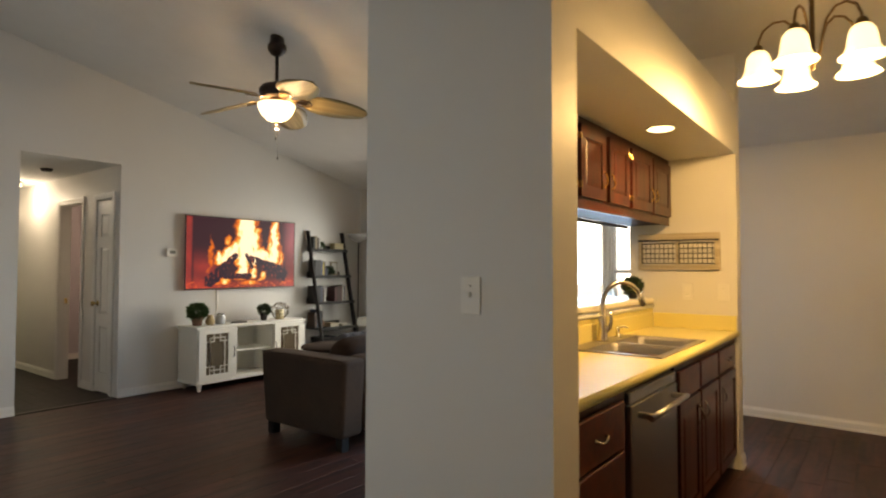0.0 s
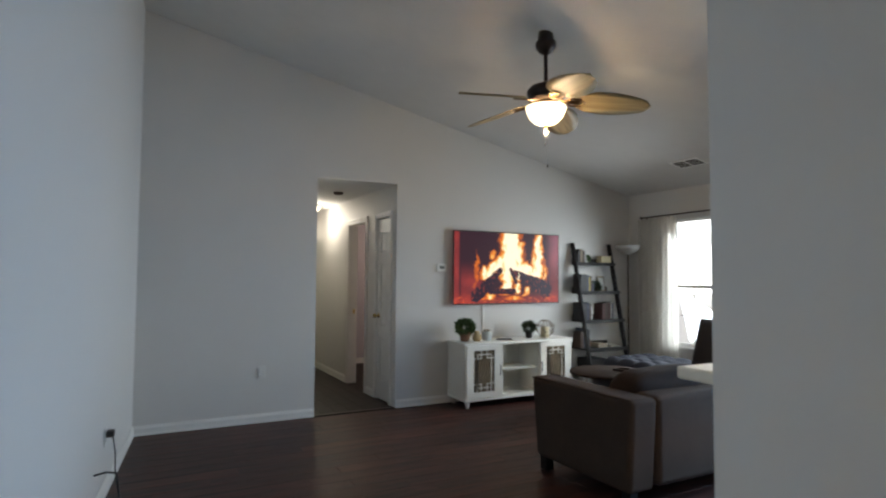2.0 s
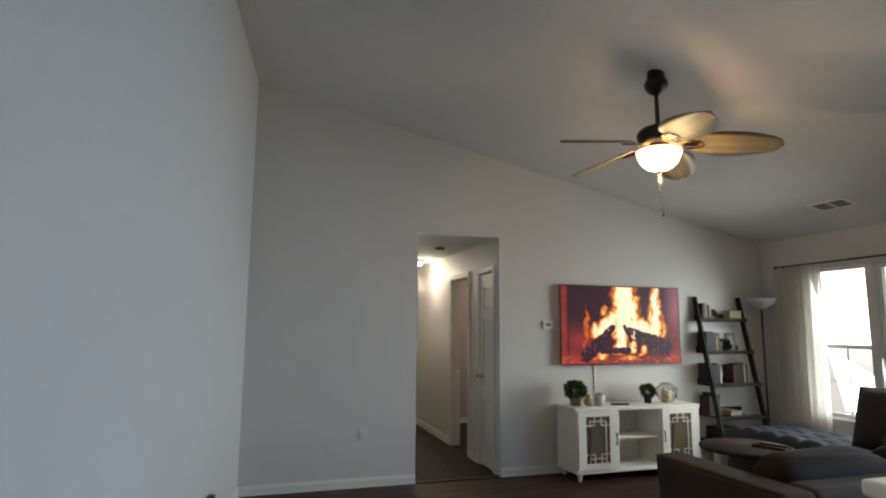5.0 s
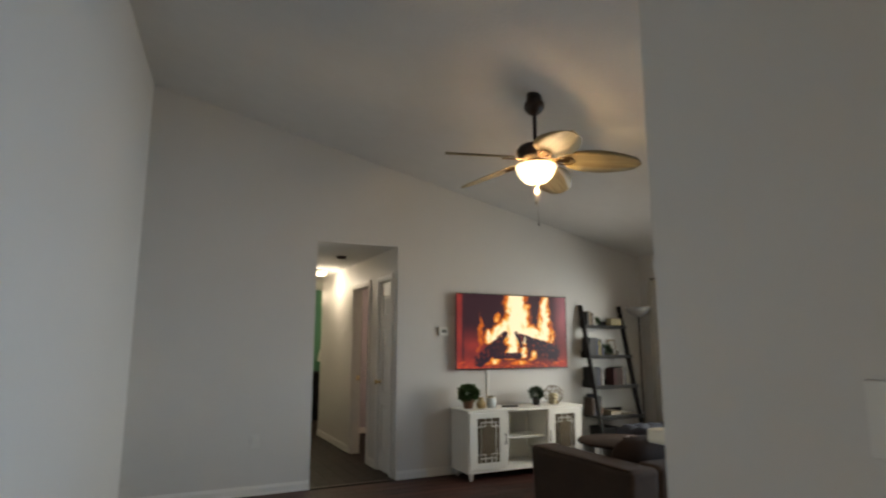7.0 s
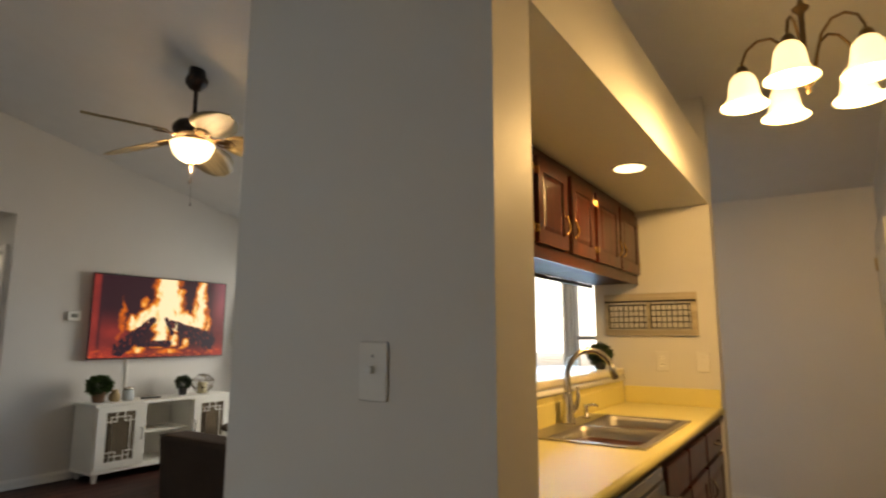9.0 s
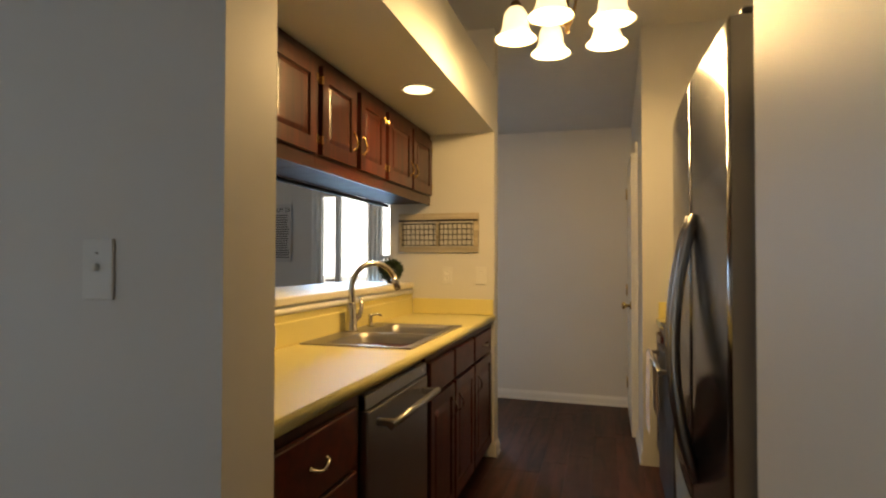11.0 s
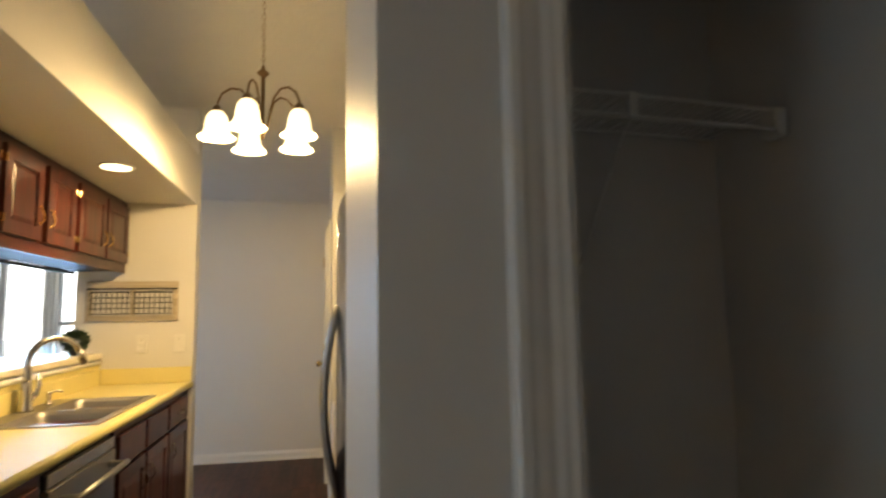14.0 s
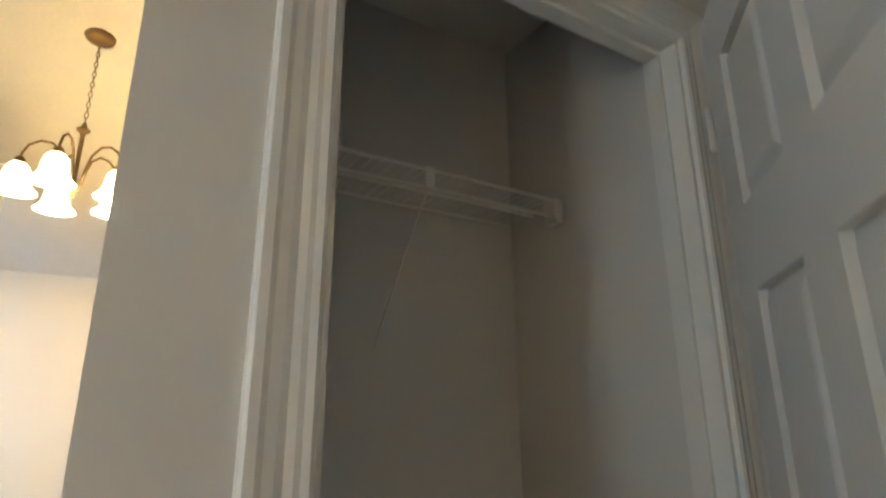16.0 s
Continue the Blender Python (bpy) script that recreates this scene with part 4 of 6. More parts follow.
# tongues of flame: foot across, half width, foot and top heights, lean, strength
TONGUES = ((0.53, 0.10, 0.42, 1.70, 0.00, 1.45), (0.47, 0.05, 0.20, 0.70, 0.02, 1.30), (0.79, 0.055, 0.34, 1.22, 0.00, 1.15), (0.66, 0.12, 0.34, 0.62, 0.0, 1.30), (0.77, 0.07, 0.26, 0.66, 0.02, 1.25),
           (0.34, 0.085, 0.36, 0.66, 0.06, 1.0), (0.27, 0.045, 0.34, 0.58, -0.01, 1.0), (0.40, 0.06, 0.42, 0.74, 0.04, 1.05), (0.47, 0.05, 0.14, 0.48, 0.0, 1.25), (0.58, 0.04, 0.14, 0.36, 0.0, 1.05),
           (0.19, 0.022, 0.22, 0.86, 0.0, 0.40), (0.88, 0.03, 0.10, 0.72, -0.03, 0.62), (0.66, 0.03, 0.10, 0.28, 0.04, 0.75), (0.30, 0.07, 0.05, 0.20, 0.08, 0.62), (0.36, 0.03, 0.62, 0.80, 0.0, 0.50), (0.56, 0.12, 0.04, 0.12, 0.0, 0.50))
LOGS = ((0.20, 0.10, 0.42, 0.46, 0.058, 0.028), (0.56, 0.43, 0.86, 0.20, 0.026, 0.080), (0.33, 0.165, 0.55, 0.165, 0.026, 0.026), (0.52, 0.48, 0.57, 0.30, 0.016, 0.020))


def fire_colour(u, v):
    """Colour of the log fire at u across, v up."""
    col = np.array([0.036, 0.016, 0.026])
    brick = 0.7 + 0.6 * fbm(u * 6, v * 5, 1)
    wall_l = soft(0.045 - u, -0.012, 0.012) * 0.9 + soft(v, 0.62, 0.25) * soft(u, 0.30, 0.20) * soft(u, 0.05, 0.07) * 0.75
    wall_r = 0.55 * soft(u, 0.86, 0.95) * (0.5 + 0.5 * soft(v, 0.9, 0.3))
    col = col + (wall_l + wall_r) * np.array([0.34, 0.030, 0.016]) * brick
    col = col + soft(u, 0.84, 1.0) * soft(v, 0.25, 0.8) * np.array([0.16, 0.065, 0.095])
    bed = soft(v, 0.17, 0.02)
    ember = max(0.0, fbm(u * 26, v * 34, 3) + 0.12)
    col = col + bed * (np.array([0.17, 0.015, 0.004]) + max(0.0, ember - 0.16) * np.array([1.3, 0.22, 0.02]))
    warp = 0.030 * fbm(u * 7, v * 5, 5) + 0.012 * fbm(u * 19, v * 13, 6)
    lick = fbm((u + warp) * 24, v * 6 + warp * 20, 11)
    fine = fbm((u + warp) * 55, v * 15, 15)
    heat = 0.0
    for c, w, foot, top, lean, gain in TONGUES:
        k = (v - foot) / (top - foot)
        if -0.25 < k < 1.3:
            x = (u + warp * 1.6 - c - lean * k) / (w * (1.15 - 0.6 * max(0.0, k)))
            heat = max(heat, gain * math.exp(-x * x * 1.2) * soft(k + 0.30 * lick, 1.05, 0.55) * soft(k, -0.2, 0.1))
    heat = heat * (1.0 + 0.9 * lick + 0.4 * fine)
    near, shade = 9.0, 0.0
    for x0, y0, x1, y1, r0, r1 in LOGS:
        dx, dy, px, py = x1 - x0, (y1 - y0) * 0.56, u - x0, (v - y0) * 0.56
        k = max(0.0, min(1.0, (px * dx + py * dy) / (dx * dx + dy * dy)))
        gap = math.hypot(px - dx * k, py - dy * k) / (r0 + (r1 - r0) * k) + 0.35 * fbm(u * 20, v * 14, 21)
        if gap < near:
            near, shade = gap, k
    over = soft(near, 0.95, 0.82) * soft(lick + 0.5 * fine, 0.62, 0.34)
    col = col * (1 - over) + over * (np.array([0.022, 0.014, 0.028]) + max(0.0, fine - 0.12) * np.array([0.9, 0.12, 0.015]))
    heat *= 1 - over
    h1, h2, h3 = soft(heat, 0.16, 0.42), soft(heat, 0.36, 0.72), soft(heat, 0.52, 0.95)
    col = col * (1 - 0.8 * h1) + h1 * np.array([0.62, 0.13, 0.015]) + h2 * np.array([0.40, 0.42, 0.07]) + h3 * np.array([0.05, 0.44, 0.66])
    return np.clip(col, 0.003, 1.15)


NX, NZ = 260, 146
bm = bmesh.new()
paint = bm.verts.layers.float_color.new("picture")
grid = [[bm.verts.new((0.01 + (TW - 0.02) * i / NX, -0.0095, 0.014 + (TH - 0.024) * j / NZ)) for i in range(NX + 1)] for j in range(NZ + 1)]
for j in range(NZ + 1):
    for i in range(NX + 1):
        grid[j][i][paint] = (*fire_colour(i / NX, j / NZ), 1.0)
for j in range(NZ):
    for i in range(NX):
        bm.faces.new((grid[j][i], grid[j][i + 1], grid[j + 1][i + 1], grid[j + 1][i]))
SCREEN = bpy.data.materials.new("television_picture")
SCREEN.use_nodes = True
sb = SCREEN.node_tree.nodes["Principled BSDF"]
sb.inputs["Base Color"].default_value, sb.inputs["Roughness"].default_value = (0.004, 0.004, 0.005, 1), 0.35
at = SCREEN.node_tree.nodes.new("ShaderNodeAttribute")
at.attribute_name = "picture"
SCREEN.node_tree.links.new(at.outputs["Color"], sb.inputs["Emission Color"])
sb.inputs["Specular IOR Level"].default_value = 0.15
sb.inputs["Emission Strength"].default_value = 1.0
part("screen", bm, SCREEN, tv, "screen with a burning log fire")
cord = thing("cable_cover", pose(TV_X, 2.305, 0), "white cable cover running down from the television", "cable cover")
part("channel", bx(0, -0.014, 0.69, 0.012, 0.014, 1.10, 0.004), WHITEPLASTIC, cord)

# media console
con = thing("media_console", pose(TV_X + 0.025, 1.835, 0, 0, 0, 90), "white media console with fretwork glass doors", "console")
KW, KD, KH = 1.43, 0.385, 0.69
part("top", bx(-0.012, -KD - 0.014, KH - 0.03, KW + 0.012, 0.004, KH, 0.005, 2), WHITEPAINT, con)
part("side", bx(0, -KD, 0.085, 0.022, 0, KH - 0.03), WHITEPAINT, con)
part("side", bx(KW - 0.022, -KD, 0.085, KW, 0, KH - 0.03), WHITEPAINT, con)
part("bottom", bx(0.022, -KD, 0.085, KW - 0.022, 0, 0.115), WHITEPAINT, con)
part("back", bx(0.022, -0.012, 0.115, KW - 0.022, -0.004, KH - 0.03), WHITEPAINT, con)
part("plinth", bx(-0.008, -KD - 0.01, 0.075, KW + 0.008, 0.0, 0.098, 0.004), WHITEPAINT, con)
for x in (0.455, 0.955):
    part("divider", bx(x, -KD, 0.115, x + 0.02, -0.012, KH - 0.03), WHITEPAINT, con)
for x0, x1 in ((0.022, 0.455), (0.475, 0.955), (0.975, KW - 0.022)):
    part("shelf", bx(x0, -KD + 0.04, 0.375, x1, -0.012, 0.392), WHITEPAINT, con)
GLASS = bpy.data.materials.new("smoked_glass")
GLASS.use_nodes = True
gb = GLASS.node_tree.nodes["Principled BSDF"]
gb.inputs["Base Color"].default_value, gb.inputs["Roughness"].default_value = (0.45, 0.38, 0.30, 1), 0.12
gb.inputs["Transmission Weight"].default_value, gb.inputs["IOR"].default_value = 0.85, 1.05
for x0, x1, hx in ((0.012, 0.455, 0.425), (0.972, KW - 0.012, 0.985)):
    w, h = x1 - x0, KH - 0.03 - 0.118
    fx0, fx1, fz0, fz1 = 0.085, w - 0.095, 0.055, h - 0.05
    d = part("door", shape_door(w, h, 0.02, [(fx0, fx1, fz0, fz1)], 0), WHITEPAINT, con, m=pose(x0, -KD - 0.001, 0.117))
    bm = bx(fx0, -0.0125, fz0, fx1, -0.0115, fz1)
    part("pane", bm, GLASS, d, "dark glass pane")
    bm = bmesh.new()
    L, R, B, T = fx0, fx1, fz0, fz1
    cw, chh = R - L, T - B
    xa, xb = L + cw * 0.16, R - cw * 0.16
    xc, xd = L + cw * 0.36, R - cw * 0.36
    za, zb = B + chh * 0.10, T - chh * 0.10
    zc, zd = B + chh * 0.19, T - chh * 0.19
    bars = [((xa, B), (xa, zd)), ((xb, B), (xb, zd)), ((xa, zc), (xa, zd)), ((xa, zb), (xb, zb)), ((xa, za), (xb, za)), ((L, zd), (xc, zd)), ((xd, zd), (R, zd)), ((L, zc), (xc, zc)), ((xd, zc), (R, zc)),
            ((xc, zd), (xc, T)), ((xd, zd), (xd, T)), ((xc, B), (xc, zc)), ((xd, B), (xd, zc)), ((xa, zd), (xa, zb)), ((xb, zd), (xb, zb)), ((xa, za), (xa, zc)), ((xb, za), (xb, zc))]
    for (p0, q0), (p1, q1) in bars:
        bx(min(p0, p1) - 0.0045, -0.019, min(q0, q1) - 0.0045, max(p0, p1) + 0.0045, -0.0125, max(q0, q1) + 0.0045, into=bm)
    part("fretwork", bm, WHITEPAINT, d, "white geometric fretwork")
    part("handle", tube([(hx - x0, -0.022, 0.22), (hx - x0, -0.038, 0.235), (hx - x0, -0.038, 0.315), (hx - x0, -0.022, 0.33)], 0.005, 8), BRONZE, d, "dark bar handle")
for x in (0.05, KW - 0.05):
    for y in (-KD + 0.035, -0.05):
        part("leg", lathe([(0, 0), (0.015, 0), (0.018, 0.004), (0.027, 0.062), (0.03, 0.076), (0, 0.076)], 14, None, Matrix.Translation((x, y, 0))), WHITEPAINT, con)

KZ = KH + 0.0005
potted_plant("potted_plant", pose(-5.26, 1.945, KZ), "round green topiary in a brown pot on the console", 0.062, 0.10, 0.086, 0.042, TERRACOTTA, LEAF, 700, 5)
potted_plant("potted_plant", pose(-5.25, 2.795, KZ), "small dark plant in a black pot on the console", 0.045, 0.085, 0.064, 0.036, BLACKPLASTIC, DARKLEAF, 420, 6)
CANDLE = mat("cream_candle", (0.70, 0.60, 0.38), 0.5, vary=0.08)
GOLD = mat("bronze_wire", (0.16, 0.11, 0.07), 0.35, metal=1.0)
orb = thing("wire_lantern", pose(-5.24, 3.02, KZ), "dark bronze wire lantern round a cream candle", "lantern")
bm = bmesh.new()
R = 0.115
pole = []
for k in range(6):
    a = 2 * math.pi * k / 6
    pole.append([(R * 0.45 * math.cos(a), R * 0.45 * math.sin(a), 0.004), (R * math.cos(a + 0.5), R * math.sin(a + 0.5), 0.07), (R * math.cos(a), R * math.sin(a), 0.14), (R * 0.45 * math.cos(a + 0.5), R * 0.45 * math.sin(a + 0.5), 0.20)])
for k in range(6):
    p, q = pole[k], pole[(k + 1) % 6]
    for i in range(4):
        tube([p[i], q[i]], 0.0028, 5, bm)
        if i < 3:
            tube([p[i], p[i + 1]], 0.0028, 5, bm)
            tube([q[i], p[i + 1]] if i % 2 else [p[i], q[i + 1]], 0.0024, 5, bm)
part("wire_frame", bm, GOLD, orb)
part("candle", lathe([(0, 0.001), (0.048, 0.001), (0.05, 0.006), (0.05, 0.115), (0.044, 0.12), (0.0, 0.114)], 20), CANDLE, orb, "cream pillar candle")
BRASSY = mat("woven_gold", (0.42, 0.30, 0.15), 0.6, vary=0.25, scale=60, bump=0.4, bump_scale=150)
v = thing("small_vase", pose(-5.22, 2.075, KZ), "small tan woven vase on the console", "vase")
part("vessel", lathe([(0, 0), (0.035, 0), (0.052, 0.025), (0.05, 0.06), (0.028, 0.085), (0.032, 0.11), (0.026, 0.11), (0.022, 0.088), (0, 0.02)], 18), BRASSY, v)
jar = thing("glass_jar", pose(-5.22, 2.20, KZ), "pale blue lidded jar on the console", "jar")
JAR = mat("pale_glaze", (0.50, 0.55, 0.56), 0.2, vary=0.06)
part("vessel", lathe([(0, 0), (0.045, 0), (0.05, 0.006), (0.05, 0.09), (0.043, 0.102), (0, 0.102)], 20), JAR, jar)
part("lid", lathe([(0, 0.102), (0.043, 0.102), (0.043, 0.118), (0.036, 0.124), (0.0, 0.126)], 20), NICKEL, jar, "dull metal lid")
rm = thing("remote_control", pose(-5.2, 2.42, KZ, 0, 0, 76), "black remote control lying on the console", "remote control")
part("case", bx(-0.09, -0.022, 0, 0.09, 0.022, 0.016, 0.005, 2), BLACKPLASTIC, rm)
part("button_pad", bx(-0.07, -0.014, 0.016, 0.05, 0.014, 0.0175), DARKSTEEL, rm)
th = thing("thermostat", pose(TV_X, 1.755, 1.492, 0, 0, 90), "white square thermostat on the wall", "thermostat")
part("case", bx(-0.06, -0.024, -0.045, 0.06, 0, 0.045, 0.006, 2), WHITEPLASTIC, th)
SCREENG = mat("grey_display", (0.16, 0.17, 0.15), 0.3)
part("display", bx(-0.03, -0.0255, -0.012, 0.03, -0.0235, 0.022), SCREENG, th, "grey display")
plate("power_outlet", pose(TV_X + 0.001, -0.168, 0.475, 0, 0, 90), "white socket outlet low on the wall", "outlet")
ox = -4.03
ang = math.degrees(math.atan2(-0.1, 1.0))
out = plate("power_outlet", pose(ox, left_y(ox) + 0.001, 0.37, 0, 0, 180 + ang), "white socket outlet low on the entry wall", "outlet")
ad = thing("power_adapter", pose(ox, left_y(ox) + 0.01, 0.39, 0, 0, 180 + ang), "black plug adapter with a hanging cord", "adapter")
part("block", bx(-0.03, -0.045, -0.02, 0.03, 0, 0.02, 0.006, 2), BLACKPLASTIC, ad)
part("cord", tube([(0, -0.035, -0.015), (0.01, -0.05, -0.12), (0.03, -0.05, -0.22), (0.0, -0.06, -0.30), (-0.08, -0.09, -0.368), (-0.2, -0.06, -0.374), (-0.32, -0.10, -0.376)], 0.004, 6), BLACKPLASTIC, ad)
cb = thing("loose_cable", pose(-3.62, left_y(-3.62) + 0.02, 0.2), "black cable coming out of the wall", "cable")
part("cable", tube([(0, -0.01, 0.06), (-0.02, 0.05, 0.065), (-0.10, 0.10, 0.03), (-0.16, 0.11, -0.08), (-0.2, 0.12, -0.19), (-0.3, 0.12, -0.194)], 0.006, 6), BLACKPLASTIC, cb)

# ceiling fan
FX, FY = -3.055, 1.33
fz = ceil_z(FX, FY)
fan = thing("ceiling_fan", pose(FX, FY, 0), "bronze ceiling fan with five tan blades and a lit bowl", "ceiling fan")
part("canopy", lathe([(0, fz - 0.155), (0.022, fz - 0.153), (0.05, fz - 0.135), (0.072, fz - 0.105), (0.076, fz - 0.08), (0.070, fz - 0.06), (0.058, fz - 0.045), (0.05, fz + 0.03), (0, fz + 0.03)], 24), BRONZE, fan)
part("downrod", tube([(0, 0, 2.78), (0, 0, fz - 0.14)], 0.014, 12), BRONZE, fan)
part("motor", lathe([(0, 2.80), (0.03, 2.798), (0.05, 2.785), (0.11, 2.765), (0.135, 2.735), (0.135, 2.705), (0.12, 2.69), (0.13, 2.68), (0.12, 2.665), (0.07, 2.655), (0, 2.65)], 30), BRONZE, fan)
part("light_fitter", lathe([(0, 2.66), (0.07, 2.655), (0.078, 2.64), (0.075, 2.60), (0.06, 2.585), (0, 2.58)], 28), ANTIQUE, fan)
part("bowl", lathe([(0.0, 2.575), (0.125, 2.606), (0.138, 2.618), (0.143, 2.612), (0.138, 2.585), (0.115, 2.535), (0.078, 2.502), (0.028, 2.484), (0, 2.482)], 32), BOWL, fan, "lit frosted glass bowl")
part("finial", lathe([(0, 2.455), (0.006, 2.458), (0.012, 2.468), (0.016, 2.48), (0, 2.484)], 12), ANTIQUE, fan)
for dx in (-0.012, 0.012):
    ch_ = part("pull_chain", tube([(dx, 0, 2.47), (dx, 0.004, 2.20 if dx > 0 else 2.36)], 0.0016, 5), NICKEL, fan)
    part("chain_knob", lathe([(0, -0.012), (0.005, -0.009), (0.006, 0.0), (0.003, 0.012), (0, 0.014)], 10, None, Matrix.Translation((dx, 0.004, 2.19 if dx > 0 else 2.35))), BRONZE, ch_)
BLADE = wood("tan_blade", (0.24, 0.17, 0.08), (0.44, 0.34, 0.18), 0.5, "x", 6.0)
for k in range(5):
    a = radians(55 + 72 * k)
    m = Matrix.Translation((0, 0, 2.672)) @ Matrix.Rotation(a, 4, "Z") @ Matrix.Rotation(radians(6), 4, "Y") @ Matrix.Rotation(radians(-17), 4, "X")
    bm = bmesh.new()
    n = 18
    rows = []
    for i in range(n + 1):
        u = i / n
        half = 0.048 + 0.090 * math.sin(math.pi * min(1, u * 1.0) ** 0.8) ** 0.75 if u < 1 else 0.0
        half = max(half * (1 if u < 0.9 else math.sqrt(max(0.0, 1 - ((u - 0.9) / 0.1) ** 2))), 0.003)
        x = 0.20 + 0.53 * u
        rows.append([bm.verts.new((x, y * half, dz + 0.012 * (1 - y * y))) for y, dz in ((-1, 0), (-0.5, 0.003), (0, 0.004), (0.5, 0.003), (1, 0), (0.5, -0.004), (0, -0.004), (-0.5, -0.004))])
    for p, q in zip(rows, rows[1:]):
        for i in range(8):
            bm.faces.new((p[i], p[(i + 1) % 8], q[(i + 1) % 8], q[i])).smooth = True
    bm.faces.new(rows[0])
    bm.faces.new(rows[-1][::-1])
    bl = part("blade", bm, BLADE, fan, "tan leaf-shaped blade", m)
    bm = bx(0.10, -0.02, -0.008, 0.24, 0.02, -0.002, 0.002)
    for s in (-1, 1):
        tube([(0.13, 0.0, -0.006), (0.18, s * 0.045, -0.008), (0.25, s * 0.04, -0.008), (0.28, 0.0, -0.008)], 0.006, 6, bm)
    part("blade_iron", bm, ANTIQUE, bl)

# ceiling vent
vx, vy = -3.925, 3.905
tilt = math.degrees(math.atan(SIDE_Z))
vent = thing("ceiling_vent", pose(vx, vy, ceil_z(vx, vy) - 0.001, -tilt, 0, 0), "white ceiling air register with dark slots", "vent")
part("frame", bx(-0.18, -0.10, -0.010, 0.18, 0.10, 0.0, 0.004), mat("white_enamel", (0.88, 0.88, 0.86), 0.4, vary=0.02), vent)
for sx in (-1, 1):
    part("backing", bx(sx * 0.08 - 0.068, -0.072, -0.0115, sx * 0.08 + 0.068, 0.072, -0.0095), BLACK, vent)
    for i in range(5):
        y = -0.05 + 0.025 * i
        part("slat", bx(sx * 0.08 - 0.066, y - 0.0015, -0.014, sx * 0.08 + 0.066, y + 0.0015, -0.0118), WHITEPLASTIC, vent)

# sofa
def cushion(w, d, h, puff=0.03, seed=0, nx=10, ny=8):
    """A soft block centred on its base, with crowned faces and a rounded rim."""
    bm = bmesh.new()
    layers = []
    for s in (1, -1):
        rows_ = []
        for j in range(ny + 1):
            row = []
            for i in range(nx + 1):
                x, y = 2 * i / nx - 1, 2 * j / ny - 1
                e = max(0.0, (1 - abs(x) ** 3.2)) ** 0.5 * max(0.0, (1 - abs(y) ** 3.2)) ** 0.5
                k = noise.noise((x * 1.5 + seed, y * 1.5, s)) * 0.4
                row.append(bm.verts.new((x * w / 2 * (0.985 + 0.015 * e), y * d / 2, h / 2 + s * (h / 2 * (0.42 + 0.58 * e) + puff * e * (0.6 + k)))))
            rows_.append(row)
        for j in range(ny):
            for i in range(nx):
                bm.faces.new((rows_[j][i], rows_[j][i + 1], rows_[j + 1][i + 1], rows_[j + 1][i]))
        layers.append([rows_[0][i] for i in range(nx)] + [rows_[j][nx] for j in range(ny)] + [rows_[ny][i] for i in range(nx, 0, -1)] + [rows_[j][0] for j in range(ny, 0, -1)])
    a, b = layers
    for i in range(len(a)):
        j = (i + 1) % len(a)
        bm.faces.new((a[i], a[j], b[j], b[i]))
    for f in bm.faces:
        f.smooth = True
    return bm


def puffy(w, d, h, seed):
    """A plump stuffed cushion about its middle, with shallow creases."""
    bm = bmesh.new()
    nu, nv = 40, 22
    rows_ = []
    for j in range(1, nv):
        b = -math.pi / 2 + math.pi * j / nv
        row = []
        for i in range(nu):
            a = 2 * math.pi * i / nu
            q = Vector((math.copysign(abs(math.cos(b)) ** 0.55 * abs(math.cos(a)) ** 0.7, math.cos(a)), math.copysign(abs(math.cos(b)) ** 0.4 * abs(math.sin(a)) ** 0.36, math.sin(a)), math.copysign(abs(math.sin(b)) ** 0.7, b)))
            k = 1 + 0.05 * noise.noise((q.x * 2 + seed, q.y * 2.2, q.z * 2)) - 0.012 * abs(math.sin(q.y * 9 + seed + q.z))
            row.append(bm.verts.new((q.x * w / 2 * k, q.y * d / 2 * (0.97 + 0.03 * k), q.z * h / 2 * k)))
        rows_.append(row)
    for p, q in zip(rows_, rows_[1:]):
        for i in range(nu):
            bm.faces.new((p[i], p[(i + 1) % nu], q[(i + 1) % nu], q[i])).smooth = True
    bm.faces.new(rows_[0][::-1])
    bm.faces.new(rows_[-1])
    return bm


sofa = thing("sofa", pose(0, 0, 0), "taupe upholstered sofa with loose back cushions", "sofa")


def arm_shape(y0, y1):
    bm = bmesh.new()
    bx(-3.30, y0, 0.10, -2.31, y1, 0.665, 0.035, 4, into=bm)
    for q in bm.verts:
        f = (q.co.z - 0.10) / 0.56
        if q.co.x < -3.0:
            q.co.x += 0.06 * (1 - f)
        if q.co.x > -2.6:
            q.co.x -= 0.03 * (1 - f)
    return bm


part("arm", arm_shape(1.38, 1.60), SOFA, sofa)
part("arm", arm_shape(3.38, 3.60), SOFA, sofa)
part("back", bx(-2.52, 1.60, 0.12, -2.315, 3.38, 0.668, 0.04, 4), SOFA, sofa)
part("seat_base", bx(-3.26, 1.60, 0.10, -2.52, 3.38, 0.30, 0.02, 2), SOFA, sofa)
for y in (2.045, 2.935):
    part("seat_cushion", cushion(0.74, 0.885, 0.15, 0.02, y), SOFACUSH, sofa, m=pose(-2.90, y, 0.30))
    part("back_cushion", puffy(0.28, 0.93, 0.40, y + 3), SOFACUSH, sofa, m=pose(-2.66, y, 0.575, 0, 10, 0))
for x in (-3.2, -2.40):
    for y in (1.45, 3.53):
        part("leg", bx(x - 0.035, y - 0.035, 0.0, x + 0.035, y + 0.035, 0.105, 0.004), BLACK, sofa)
